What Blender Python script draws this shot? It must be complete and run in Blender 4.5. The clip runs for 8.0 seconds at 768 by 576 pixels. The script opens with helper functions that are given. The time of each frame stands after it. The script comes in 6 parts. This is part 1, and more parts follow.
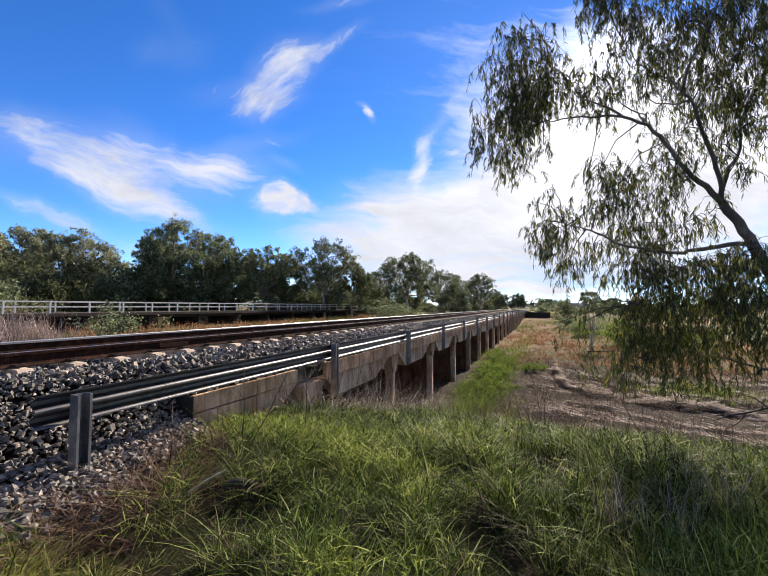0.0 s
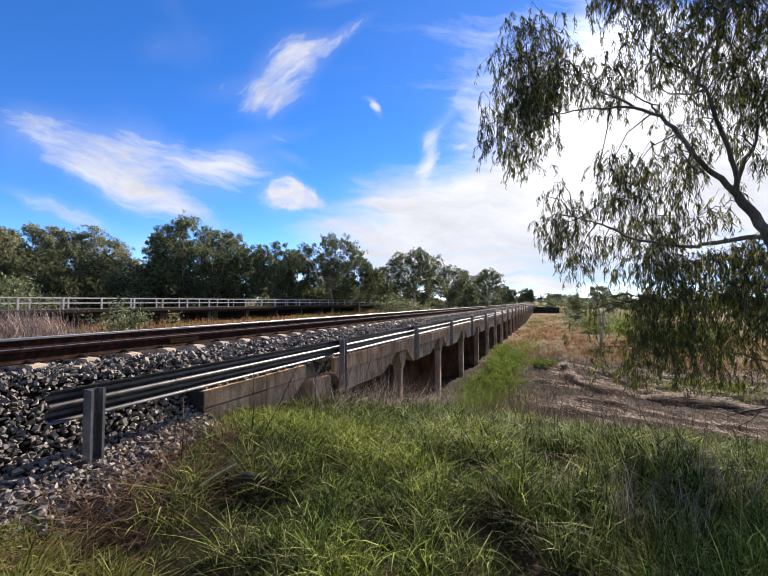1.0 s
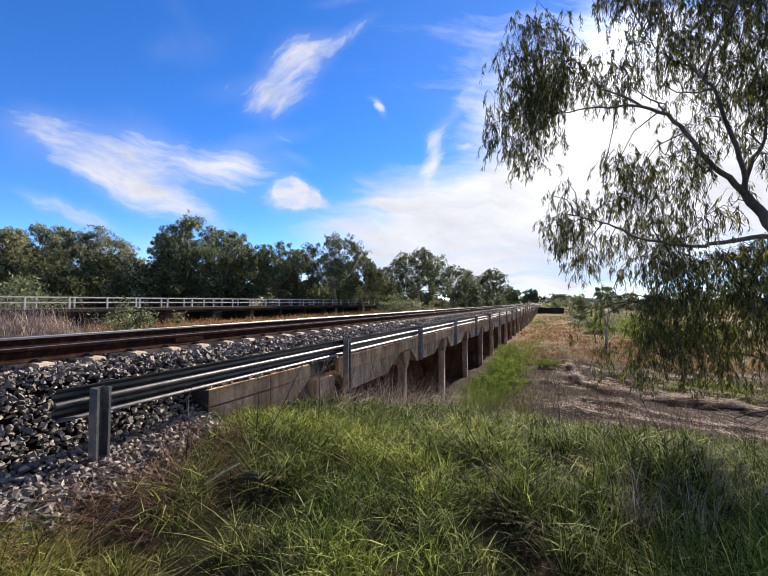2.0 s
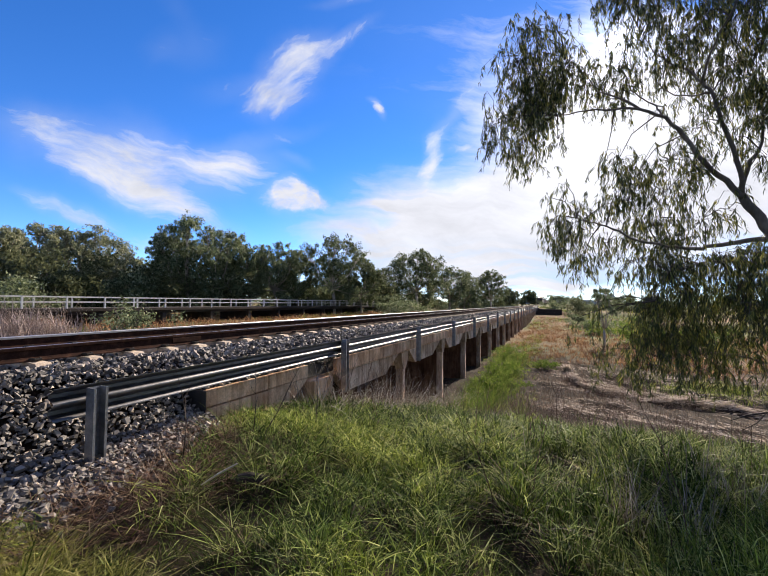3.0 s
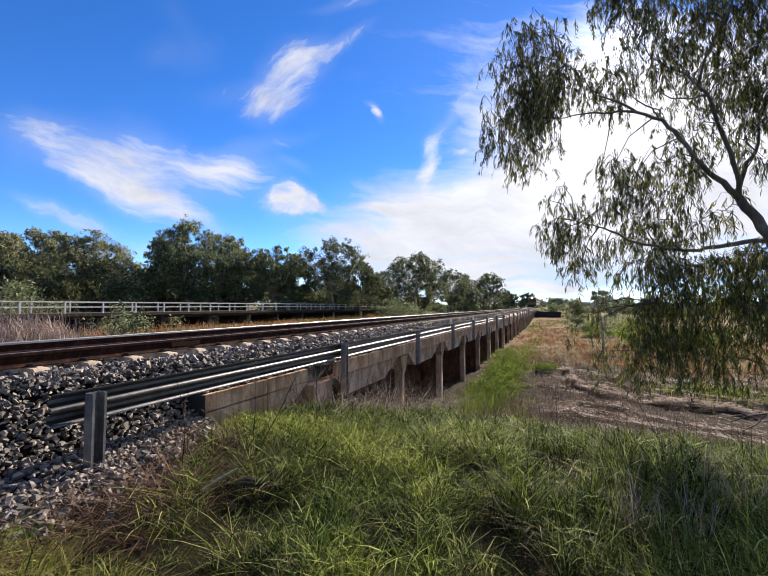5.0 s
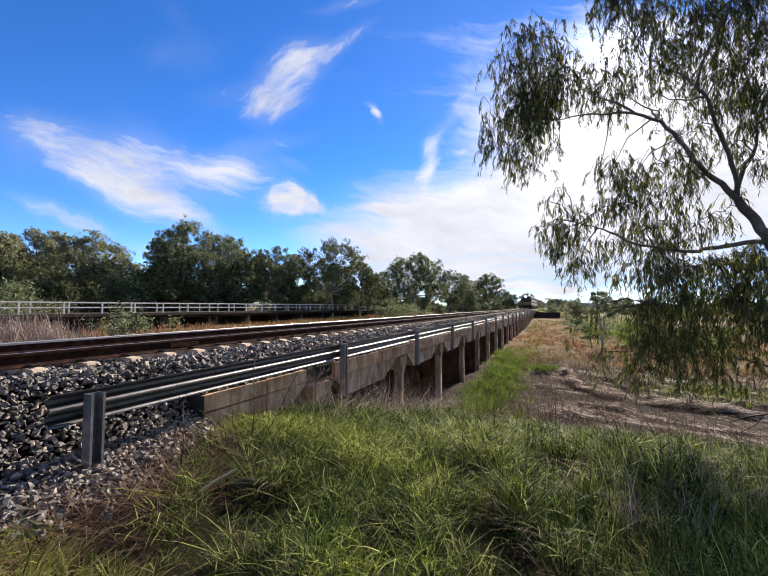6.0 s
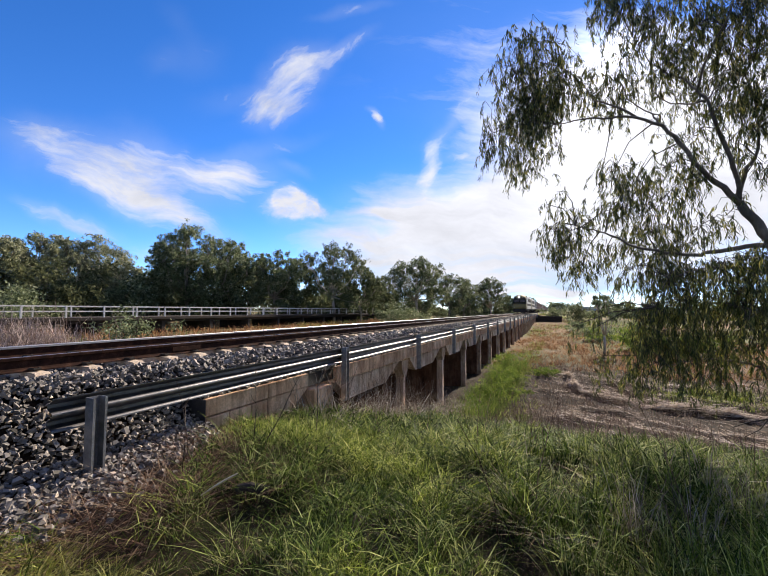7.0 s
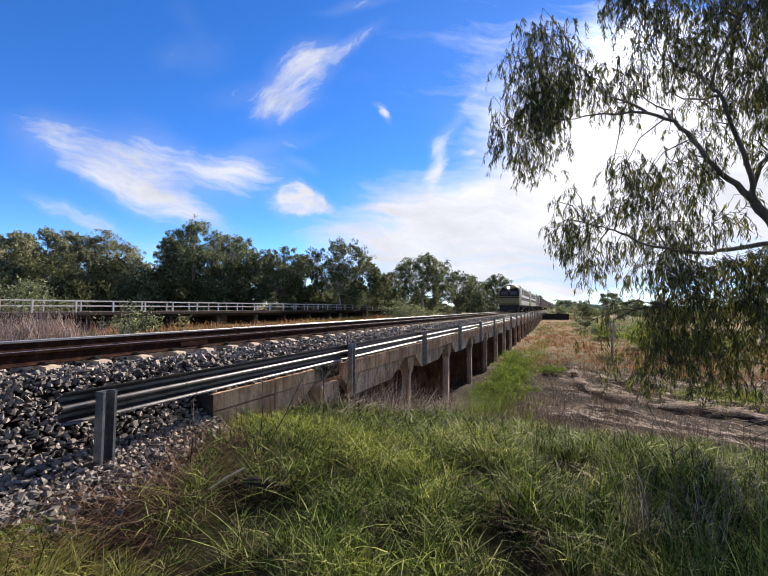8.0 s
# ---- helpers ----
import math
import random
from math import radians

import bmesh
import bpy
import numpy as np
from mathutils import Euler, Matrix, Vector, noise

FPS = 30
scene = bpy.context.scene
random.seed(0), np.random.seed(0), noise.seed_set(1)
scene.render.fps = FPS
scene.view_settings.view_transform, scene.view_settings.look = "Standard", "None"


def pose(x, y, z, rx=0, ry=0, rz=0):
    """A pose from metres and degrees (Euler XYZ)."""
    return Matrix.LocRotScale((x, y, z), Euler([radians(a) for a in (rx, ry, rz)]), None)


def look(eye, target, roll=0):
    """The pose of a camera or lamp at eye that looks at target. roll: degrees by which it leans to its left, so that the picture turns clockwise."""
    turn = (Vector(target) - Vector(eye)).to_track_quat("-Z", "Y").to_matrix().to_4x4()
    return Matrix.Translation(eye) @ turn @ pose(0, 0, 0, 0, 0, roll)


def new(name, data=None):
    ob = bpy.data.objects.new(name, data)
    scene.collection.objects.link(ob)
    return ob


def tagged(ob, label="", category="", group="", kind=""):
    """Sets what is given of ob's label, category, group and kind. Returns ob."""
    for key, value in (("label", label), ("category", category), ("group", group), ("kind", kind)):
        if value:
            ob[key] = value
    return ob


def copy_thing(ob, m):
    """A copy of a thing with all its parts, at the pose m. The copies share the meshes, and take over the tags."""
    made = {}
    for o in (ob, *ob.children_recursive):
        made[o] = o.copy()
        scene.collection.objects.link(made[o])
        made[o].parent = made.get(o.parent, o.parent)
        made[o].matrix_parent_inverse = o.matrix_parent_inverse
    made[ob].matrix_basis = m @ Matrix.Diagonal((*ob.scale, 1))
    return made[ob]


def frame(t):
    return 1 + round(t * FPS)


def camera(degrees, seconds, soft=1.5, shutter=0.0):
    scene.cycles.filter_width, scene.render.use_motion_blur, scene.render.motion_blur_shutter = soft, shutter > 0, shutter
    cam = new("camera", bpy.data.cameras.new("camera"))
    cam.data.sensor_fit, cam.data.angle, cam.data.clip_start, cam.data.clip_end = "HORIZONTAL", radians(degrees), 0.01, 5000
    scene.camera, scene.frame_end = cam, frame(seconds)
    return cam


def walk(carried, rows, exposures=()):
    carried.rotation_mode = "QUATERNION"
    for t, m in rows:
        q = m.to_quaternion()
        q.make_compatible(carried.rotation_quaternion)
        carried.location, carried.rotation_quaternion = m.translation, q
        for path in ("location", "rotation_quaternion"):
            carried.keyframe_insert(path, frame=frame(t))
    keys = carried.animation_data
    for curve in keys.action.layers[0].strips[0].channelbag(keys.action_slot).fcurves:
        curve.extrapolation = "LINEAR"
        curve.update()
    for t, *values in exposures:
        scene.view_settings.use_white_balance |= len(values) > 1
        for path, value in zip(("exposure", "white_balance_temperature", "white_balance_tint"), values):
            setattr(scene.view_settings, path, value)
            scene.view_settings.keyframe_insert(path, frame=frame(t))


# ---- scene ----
# camera and its walk
cam = camera(88.84, 8.0, soft=1.1)
walk(cam, [
    (0, pose(0.014, -0.003, 1.751, 92.643, -0.233, 21.956)),
    (0.5, pose(-0.002, 0.005, 1.748, 92.282, -0.082, 22.442)),
    (1, pose(0.006, 0.004, 1.753, 91.960, -0.075, 23.083)),
    (1.5, pose(-0.005, 0.007, 1.749, 91.917, -0.135, 23.641)),
    (3, pose(-0.001, 0.007, 1.746, 92.107, -0.435, 23.401)),
    (3.5, pose(-0.001, 0.003, 1.747, 92.242, -0.524, 23.193)),
    (4, pose(-0.000, 0.000, 1.750, 92.398, -0.500, 23.187)),
    (4.5, pose(-0.006, 0.004, 1.746, 92.546, -0.173, 23.334)),
    (6, pose(-0.001, 0.003, 1.747, 92.675, -0.147, 23.144)),
    (6.5, pose(0.002, -0.003, 1.746, 92.950, -0.212, 23.200)),
    (7, pose(-0.006, -0.000, 1.745, 93.244, -0.146, 23.351)),
    (7.5, pose(-0.001, -0.005, 1.749, 93.194, -0.060, 23.585)),
    (8, pose(-0.014, 0.000, 1.749, 92.713, -0.499, 24.216)),
], exposures=[(0, 1.0, 6500, 13.5), (8, 1.0, 6500, 13.5)])

# ---- world and sun ----
SUN_ELEV, SUN_AZ = 30.2, 8.0          # degrees; azimuth from +y towards +x
# cirrus patches: place, tilt, half lengths and weight, on a plane that faces azimuth -23 degrees
CIRRUS_LEFT = [(-0.816, 0.403, -20, 0.237, 0.087, 0.60), (-0.591, 0.342, -10, 0.250, 0.094, 0.80), (-0.391, 0.351, 3, 0.138, 0.069, 0.70), (-0.917, 0.460, -15, 0.150, 0.050, 0.45), (-0.631, 0.431, -25, 0.138, 0.062, 0.40), (-0.588, 0.253, -20, 0.150, 0.050, 0.35), (-0.870, 0.245, -25, 0.11, 0.022, 0.75), (-0.759, 0.214, -20, 0.10, 0.022, 0.75), (-0.50, 0.215, -18, 0.16, 0.030, 0.6), (-0.70, 0.30, -22, 0.2, 0.04, 0.6), (-0.584, 0.147, 0, 0.100, 0.037, 0.60), (-0.305, 0.429, 10, 0.138, 0.025, 0.30), (-0.241, 0.371, -30, 0.050, 0.022, 0.35), (-0.601, 0.659, 60, 0.070, 0.045, 0.13), (-0.525, 0.660, 15, 0.110, 0.05, 0.17), (-0.553, 0.758, -60, 0.10, 0.035, 0.10)]
CIRRUS_MID = [(-0.270, 0.585, 55, 0.138, 0.075, 0.75), (-0.214, 0.658, 40, 0.087, 0.050, 0.50), (-0.131, 0.693, 22, 0.119, 0.020, 0.60), (-0.371, 0.564, 5, 0.138, 0.044, 0.30), (-0.288, 0.520, 15, 0.113, 0.037, 0.45), (0.171, 0.500, 55, 0.131, 0.025, 0.50), (0.105, 0.375, 80, 0.100, 0.028, 0.70), (0.216, 0.409, 10, 0.087, 0.018, 0.60), (-0.094, 0.793, 5, 0.113, 0.018, 0.30)]
PUFFS = [(-0.255, 0.262, -4, 0.075, 0.040, 1.35), (-0.215, 0.246, 0, 0.085, 0.022, 1.0), (-0.270, 0.292, 20, 0.045, 0.030, 0.9), (-0.030, 0.497, -55, 0.040, 0.013, 0.9)]
# patches at 1.6 and 3.0: mostly unseen, added to brighten the bridge side
CIRRUS_RIGHT = [(0.42, 0.66, 0, 0.62, 0.34, 0.20), (1.6, 0.45, 0, 0.8, 0.7, 1.3), (3.0, 0.9, 0, 1.4, 1.2, 1.2), (0.291, 0.184, 0, 0.412, 0.163, 1.50), (0.660, 0.370, 0, 0.47, 0.36, 1.60), (0.037, 0.246, -3, 0.138, 0.020, 0.70), (0.076, 0.082, 0, 0.375, 0.113, 0.80), (-0.163, 0.194, 0, 0.138, 0.050, 0.50), (-0.013, 0.284, 0, 0.150, 0.062, 0.30)]


def build_world():
    w = bpy.data.worlds.new("sky")
    scene.world = w
    w.use_nodes = True
    nt = w.node_tree
    nt.nodes.clear()
    N, Lk = nt.nodes.new, nt.links.new

    def maths(op, a, b, clamp=False):
        n = N("ShaderNodeMath")
        n.operation, n.use_clamp = op, clamp
        for i, v in enumerate((a, b)):
            if isinstance(v, (int, float)):
                n.inputs[i].default_value = v
            elif v is not None:
                Lk(v, n.inputs[i])
        return n.outputs[0]

    def remap(v, a, b, c, d, kind="SMOOTHSTEP"):
        n = N("ShaderNodeMapRange")
        n.interpolation_type = kind
        Lk(v, n.inputs[0])
        for i, x in enumerate((a, b, c, d)):
            n.inputs[i + 1].default_value = x
        return n.outputs[0]

    def blend(f, a, b):
        n = N("ShaderNodeMix")
        n.data_type = "RGBA"
        for s, v in ((n.inputs[0], f), (n.inputs[6], a), (n.inputs[7], b)):
            if isinstance(v, tuple):
                s.default_value = (*v, 1)
            else:
                Lk(v, s)
        return n.outputs[2]

    out, bg = N("ShaderNodeOutputWorld"), N("ShaderNodeBackground")
    sky = N("ShaderNodeTexSky")
    sky.sky_type = "NISHITA"
    sky.sun_disc = False
    sky.sun_elevation, sky.sun_rotation = radians(SUN_ELEV), radians(SUN_AZ)
    sky.altitude, sky.air_density, sky.dust_density, sky.ozone_density = 4000, 1.0, 0.0, 3.0
    hs = N("ShaderNodeHueSaturation")
    hs.inputs["Hue"].default_value, hs.inputs["Saturation"].default_value, hs.inputs["Value"].default_value = 0.508, 1.26, SKY_STRENGTH
    Lk(sky.outputs[0], hs.inputs["Color"])
    tc, rot, sep = N("ShaderNodeTexCoord"), N("ShaderNodeVectorRotate"), N("ShaderNodeSeparateXYZ")
    rot.rotation_type = "Z_AXIS"
    rot.inputs["Angle"].default_value = radians(-23)
    Lk(tc.outputs["Generated"], rot.inputs["Vector"])
    Lk(rot.outputs[0], sep.inputs[0])
    ahead = maths("MAXIMUM", sep.outputs[1], 0.08)
    comb = N("ShaderNodeCombineXYZ")
    Lk(maths("DIVIDE", sep.outputs[0], ahead), comb.inputs[0])
    Lk(maths("DIVIDE", sep.outputs[2], ahead), comb.inputs[1])
    # wispy warp
    warp, shift, warped = N("ShaderNodeTexNoise"), N("ShaderNodeVectorMath"), N("ShaderNodeVectorMath")
    warp.inputs["Scale"].default_value, warp.inputs["Detail"].default_value = 5.0, 8
    Lk(comb.outputs[0], warp.inputs["Vector"])
    shift.operation, warped.operation = "MULTIPLY_ADD", "ADD"
    Lk(warp.outputs["Color"], shift.inputs[0])
    shift.inputs[1].default_value, shift.inputs[2].default_value = (0.15, 0.10, 0), (-0.075, -0.05, 0)
    Lk(comb.outputs[0], warped.inputs[0])
    Lk(shift.outputs[0], warped.inputs[1])
    def fibres(angle, along, across, lo, hi):
        fm, n = N("ShaderNodeMapping"), N("ShaderNodeTexNoise")
        fm.vector_type = "TEXTURE"
        fm.inputs["Rotation"].default_value, fm.inputs["Scale"].default_value = (0, 0, radians(angle)), (1 / along, 1 / across, 1)
        Lk(warped.outputs[0], fm.inputs[0])
        Lk(fm.outputs[0], n.inputs["Vector"])
        n.inputs["Scale"].default_value, n.inputs["Detail"].default_value, n.inputs["Roughness"].default_value = 1.0, 8, 0.62
        return remap(n.outputs[0], lo, hi, 0.0, 1.0, "LINEAR")

    # each group of patches is worn away by fibres that run its own way
    mask = None
    for rows, angle, along, across, wear, dense in ((CIRRUS_LEFT, -17, 3.5, 17.0, 1.35, 0.72), (CIRRUS_MID, 40, 5.0, 15.0, 1.3, 0.76), (PUFFS, 0, 13.0, 19.0, 1.15, 0.85), (CIRRUS_RIGHT, -4, 2.6, 11.0, 0.8, 0.9)):
        total = None
        for u, v, tilt, ru, rv, wt in rows:
            mp, ln = N("ShaderNodeMapping"), N("ShaderNodeVectorMath")
            mp.vector_type, ln.operation = "TEXTURE", "LENGTH"
            mp.inputs["Location"].default_value = (u, v, 0)
            mp.inputs["Rotation"].default_value = (0, 0, radians(tilt))
            mp.inputs["Scale"].default_value = (ru * 1.35, rv * 1.45, 1)
            Lk(warped.outputs[0], mp.inputs[0])
            Lk(mp.outputs[0], ln.inputs[0])
            m = remap(ln.outputs["Value"], 1.0, 0.0, 0.0, wt)
            total = m if total is None else maths("ADD", total, m)
        body = total if rows is CIRRUS_RIGHT else maths("MINIMUM", total, 1.0)
        worn = maths("SUBTRACT", maths("MULTIPLY", body, 1.3), maths("MULTIPLY", fibres(angle, along, across, 0.68, 0.34), wear))
        soft = maths("MULTIPLY", maths("MINIMUM", total, 1.0), 0.26)
        m = maths("ADD", maths("MULTIPLY", remap(worn, -0.15, 1.0, 0.0, dense, "LINEAR"), remap(total, 0.02, 0.25, 0.0, 1.0)), soft)
        mask = m if mask is None else maths("ADD", mask, m)
    # thin cloud all round; behind the viewer it is unseen, added to whiten fill light
    gen = N("ShaderNodeTexNoise")
    gen.inputs["Scale"].default_value, gen.inputs["Detail"].default_value = 2.2, 6
    Lk(tc.outputs["Generated"], gen.inputs["Vector"])
    back = remap(sep.outputs[1], 0.35, -0.2, 0.0, 0.8)
    mask = maths("ADD", mask, maths("MULTIPLY", remap(gen.outputs[0], 0.36, 0.62, 0.0, 1.0), back))
    mask = maths("MINIMUM", mask, 1.0)
    # brightness round the sun
    dot = N("ShaderNodeVectorMath")
    dot.operation = "DOT_PRODUCT"
    Lk(tc.outputs["Generated"], dot.inputs[0])
    dot.inputs[1].default_value = sun_dir
    near = maths("MAXIMUM", dot.outputs["Value"], 0.0)
    lobe = maths("ADD", maths("ADD", maths("MULTIPLY", maths("POWER", near, 14.0), 0.20), maths("MULTIPLY", maths("POWER", near, 400.0), 0.8)), maths("MULTIPLY", maths("POWER", near, 5000.0), 5.0))
    bright = maths("MULTIPLY", maths("ADD", lobe, 0.455), remap(fibres(-6, 3.0, 9.0, 0.32, 0.68), 0.0, 1.0, 0.78, 1.06, "LINEAR"))
    cc = N("ShaderNodeVectorMath")
    cc.operation = "SCALE"
    cc.inputs[0].default_value = (0.955, 0.99, 1.06)
    Lk(bright, cc.inputs["Scale"])
    # grey-blue bands under the cloud sheet, low over the horizon
    bn, bands = N("ShaderNodeTexNoise"), N("ShaderNodeMapping")
    bands.inputs["Rotation"].default_value, bands.inputs["Scale"].default_value = (0, 0, radians(-4)), (2.2, 34.0, 1)
    Lk(warped.outputs[0], bands.inputs[0])
    Lk(bands.outputs[0], bn.inputs["Vector"])
    bn.inputs["Scale"].default_value, bn.inputs["Detail"].default_value, bn.inputs["Roughness"].default_value = 1.0, 4, 0.55
    low = maths("MULTIPLY", remap(maths("DIVIDE", sep.outputs[2], ahead), 0.19, 0.03, 0.0, 1.0), remap(bn.outputs[0], 0.42, 0.56, 0.0, 0.85))
    sheet = blend(low, cc.outputs[0], (0.30, 0.42, 0.58))
    # away from the sun the added cloud is dull grey, against blue fill
    sheet = blend(remap(sep.outputs[1], 0.30, -0.2, 0.0, 1.0), sheet, (0.215, 0.21, 0.205))
    col = blend(mask, hs.outputs[0], sheet)
    Lk(col, bg.inputs["Color"])
    Lk(bg.outputs[0], out.inputs[0])


SKY_STRENGTH = 0.132
sun_dir = Vector((math.sin(radians(SUN_AZ)) * math.cos(radians(SUN_ELEV)), math.cos(radians(SUN_AZ)) * math.cos(radians(SUN_ELEV)), math.sin(radians(SUN_ELEV))))
build_world()
sun = new("sun", bpy.data.lights.new("sun", "SUN"))
sun.data.energy, sun.data.angle, sun.data.color = 5.0, radians(0.53), (1.0, 0.87, 0.68)
sun.matrix_world = look(sun_dir * 50, (0, 0, 0))

# ---- materials ----
def principled(name):
    m = bpy.data.materials.new(name)
    m.use_nodes = True
    return m, m.node_tree, m.node_tree.nodes["Principled BSDF"]


def ramp_node(nt, stops):
    r = nt.nodes.new("ShaderNodeValToRGB")
    e = r.color_ramp.elements
    while len(e) < len(stops):
        e.new(0.5)
    for el, (p, c) in zip(e, stops):
        el.position, el.color = p, (*c, 1)
    return r


def surface(name, stops, scale=4.0, rough=0.8, metal=0.0, bump=0.3, bump_scale=60.0, detail=6.0, spec=0.4, stretch=(1, 1, 1), rand=0.0, coat=0.0):
    """Two-scale noise colour with a fine bump. rand: brightness variation from object to object."""
    m, nt, p = principled(name)
    N, Lk = nt.nodes.new, nt.links.new
    tc, mp = N("ShaderNodeTexCoord"), N("ShaderNodeMapping")
    mp.inputs["Scale"].default_value = stretch
    Lk(tc.outputs["Object"], mp.inputs[0])
    n1, n2 = N("ShaderNodeTexNoise"), N("ShaderNodeTexNoise")
    n1.inputs["Scale"].default_value, n1.inputs["Detail"].default_value = scale, detail
    n1.inputs["Roughness"].default_value = 0.65
    n2.inputs["Scale"].default_value, n2.inputs["Detail"].default_value = bump_scale, 4
    for n in (n1, n2):
        Lk(mp.outputs[0], n.inputs["Vector"])
    mixn = N("ShaderNodeMath")
    mixn.operation = "MULTIPLY_ADD"
    mixn.inputs[1].default_value = 0.35
    Lk(n2.outputs[0], mixn.inputs[0])
    sub = N("ShaderNodeMath")
    sub.operation = "SUBTRACT"
    sub.inputs[1].default_value = 0.175
    Lk(n1.outputs[0], sub.inputs[0])
    Lk(sub.outputs[0], mixn.inputs[2])
    r = ramp_node(nt, stops)
    Lk(mixn.outputs[0], r.inputs[0])
    colour = r.outputs[0]
    if rand:
        oi, hsv = N("ShaderNodeObjectInfo"), N("ShaderNodeHueSaturation")
        mr = N("ShaderNodeMapRange")
        mr.inputs[3].default_value, mr.inputs[4].default_value = 1 - rand, 1 + rand
        Lk(oi.outputs["Random"], mr.inputs[0])
        Lk(mr.outputs[0], hsv.inputs["Value"])
        Lk(colour, hsv.inputs["Color"])
        colour = hsv.outputs[0]
    Lk(colour, p.inputs["Base Color"])
    p.inputs["Roughness"].default_value, p.inputs["Metallic"].default_value = rough, metal
    p.inputs["Specular IOR Level"].default_value = spec
    p.inputs["Coat Weight"].default_value = coat
    b = N("ShaderNodeBump")
    b.inputs["Strength"].default_value, b.inputs["Distance"].default_value = bump, 0.02
    Lk(n2.outputs[0], b.inputs["Height"])
    Lk(b.outputs[0], p.inputs["Normal"])
    return m


def leafy(name, stops, rough=0.65, transl=0.35, spec=0.045):
    """Foliage: colour varies leaf by leaf (Random Per Island), part of the light passes through."""
    m, nt, p = principled(name)
    N, Lk = nt.nodes.new, nt.links.new
    g = N("ShaderNodeNewGeometry")
    r = ramp_node(nt, stops)
    Lk(g.outputs["Random Per Island"], r.inputs[0])
    Lk(r.outputs[0], p.inputs["Base Color"])
    p.inputs["Roughness"].default_value = rough
    p.inputs["Specular IOR Level"].default_value = spec
    t = N("ShaderNodeBsdfTranslucent")
    Lk(r.outputs[0], t.inputs[0])
    mx = N("ShaderNodeMixShader")
    mx.inputs[0].default_value = transl
    Lk(p.outputs[0], mx.inputs[1])
    Lk(t.outputs[0], mx.inputs[2])
    Lk(mx.outputs[0], nt.nodes["Material Output"].inputs[0])
    return m


M = {}
M["soil"] = surface("soil", [(0.3, (0.05, 0.033, 0.022)), (0.55, (0.11, 0.07, 0.045)), (0.75, (0.18, 0.12, 0.08))], scale=1.2, rough=0.95, bump=0.6, bump_scale=25)
# bed below the stones: near black, as the shade in the gaps between them
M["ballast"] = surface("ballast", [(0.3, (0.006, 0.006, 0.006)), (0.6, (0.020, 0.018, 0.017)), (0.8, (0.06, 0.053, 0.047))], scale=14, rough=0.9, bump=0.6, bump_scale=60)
M["galv"] = surface("galvanised_steel", [(0.35, (0.11, 0.11, 0.117)), (0.65, (0.175, 0.172, 0.182))], scale=7, rough=0.46, metal=1.0, bump=0.03, bump_scale=90)
M["rust"] = surface("rail_rust", [(0.3, (0.011, 0.006, 0.005)), (0.55, (0.030, 0.014, 0.010)), (0.75, (0.075, 0.038, 0.025))], scale=9, rough=0.85, metal=0.0, bump=0.25, bump_scale=120, spec=0.06)
M["polish"] = surface("polished_rail", [(0.3, (0.26, 0.26, 0.27)), (0.7, (0.40, 0.40, 0.41))], scale=5, rough=0.45, metal=1.0, bump=0.02, stretch=(1, 0.05, 1))
M["sleeper"] = surface("sleeper_concrete", [(0.3, (0.31, 0.24, 0.18)), (0.55, (0.47, 0.385, 0.30)), (0.75, (0.58, 0.49, 0.40))], scale=6, rough=0.9, bump=0.3, rand=0.15)
M["white"] = surface("white_paint", [(0.3, (0.440, 0.437, 0.418)), (0.6, (0.624, 0.608, 0.585))], scale=3, rough=0.6, bump=0.1)
M["timber"] = surface("dark_timber", [(0.3, (0.014, 0.011, 0.009)), (0.6, (0.04, 0.030, 0.024)), (0.8, (0.08, 0.058, 0.044))], scale=2, rough=0.9, bump=0.3, stretch=(1, 0.2, 1))
M["bark"] = surface("bark", [(0.3, (0.05, 0.04, 0.033)), (0.55, (0.13, 0.105, 0.085)), (0.78, (0.28, 0.235, 0.19))], scale=3, rough=0.9, bump=0.5, bump_scale=30, stretch=(1, 1, 0.3))
M["pale_bark"] = surface("pale_gum_bark", [(0.3, (0.16, 0.135, 0.11)), (0.55, (0.34, 0.30, 0.25)), (0.78, (0.52, 0.47, 0.40))], scale=1.5, rough=0.9, bump=0.4, bump_scale=20, stretch=(1, 1, 0.3))
M["leaf"] = leafy("gum_leaf", [(0.0, (0.020, 0.030, 0.010)), (0.5, (0.052, 0.068, 0.018)), (0.8, (0.15, 0.16, 0.035)), (1.0, (0.34, 0.30, 0.08))], transl=0.45, spec=0.35, rough=0.45)
M["leaf_far"] = leafy("distant_gum_leaf", [(0, (0.040, 0.055, 0.026)), (0.5, (0.132, 0.165, 0.085)), (0.85, (0.28, 0.32, 0.18)), (1, (0.48, 0.51, 0.34))], transl=0.5)
M["leaf_open"] = leafy("open_gum_leaf", [(0, (0.026, 0.037, 0.017)), (0.5, (0.088, 0.112, 0.055)), (0.85, (0.19, 0.22, 0.12)), (1, (0.36, 0.39, 0.25))], transl=0.45)
M["leaf_sage"] = leafy("sage_gum_leaf", [(0, (0.080, 0.092, 0.052)), (0.5, (0.215, 0.235, 0.14)), (0.85, (0.39, 0.405, 0.26)), (1, (0.58, 0.58, 0.41))], transl=0.5)
M["grass"] = leafy("green_grass", [(0, (0.007, 0.014, 0.003)), (0.5, (0.028, 0.054, 0.008)), (0.8, (0.125, 0.195, 0.028)), (1, (0.40, 0.46, 0.14))], transl=0.28, rough=0.5)
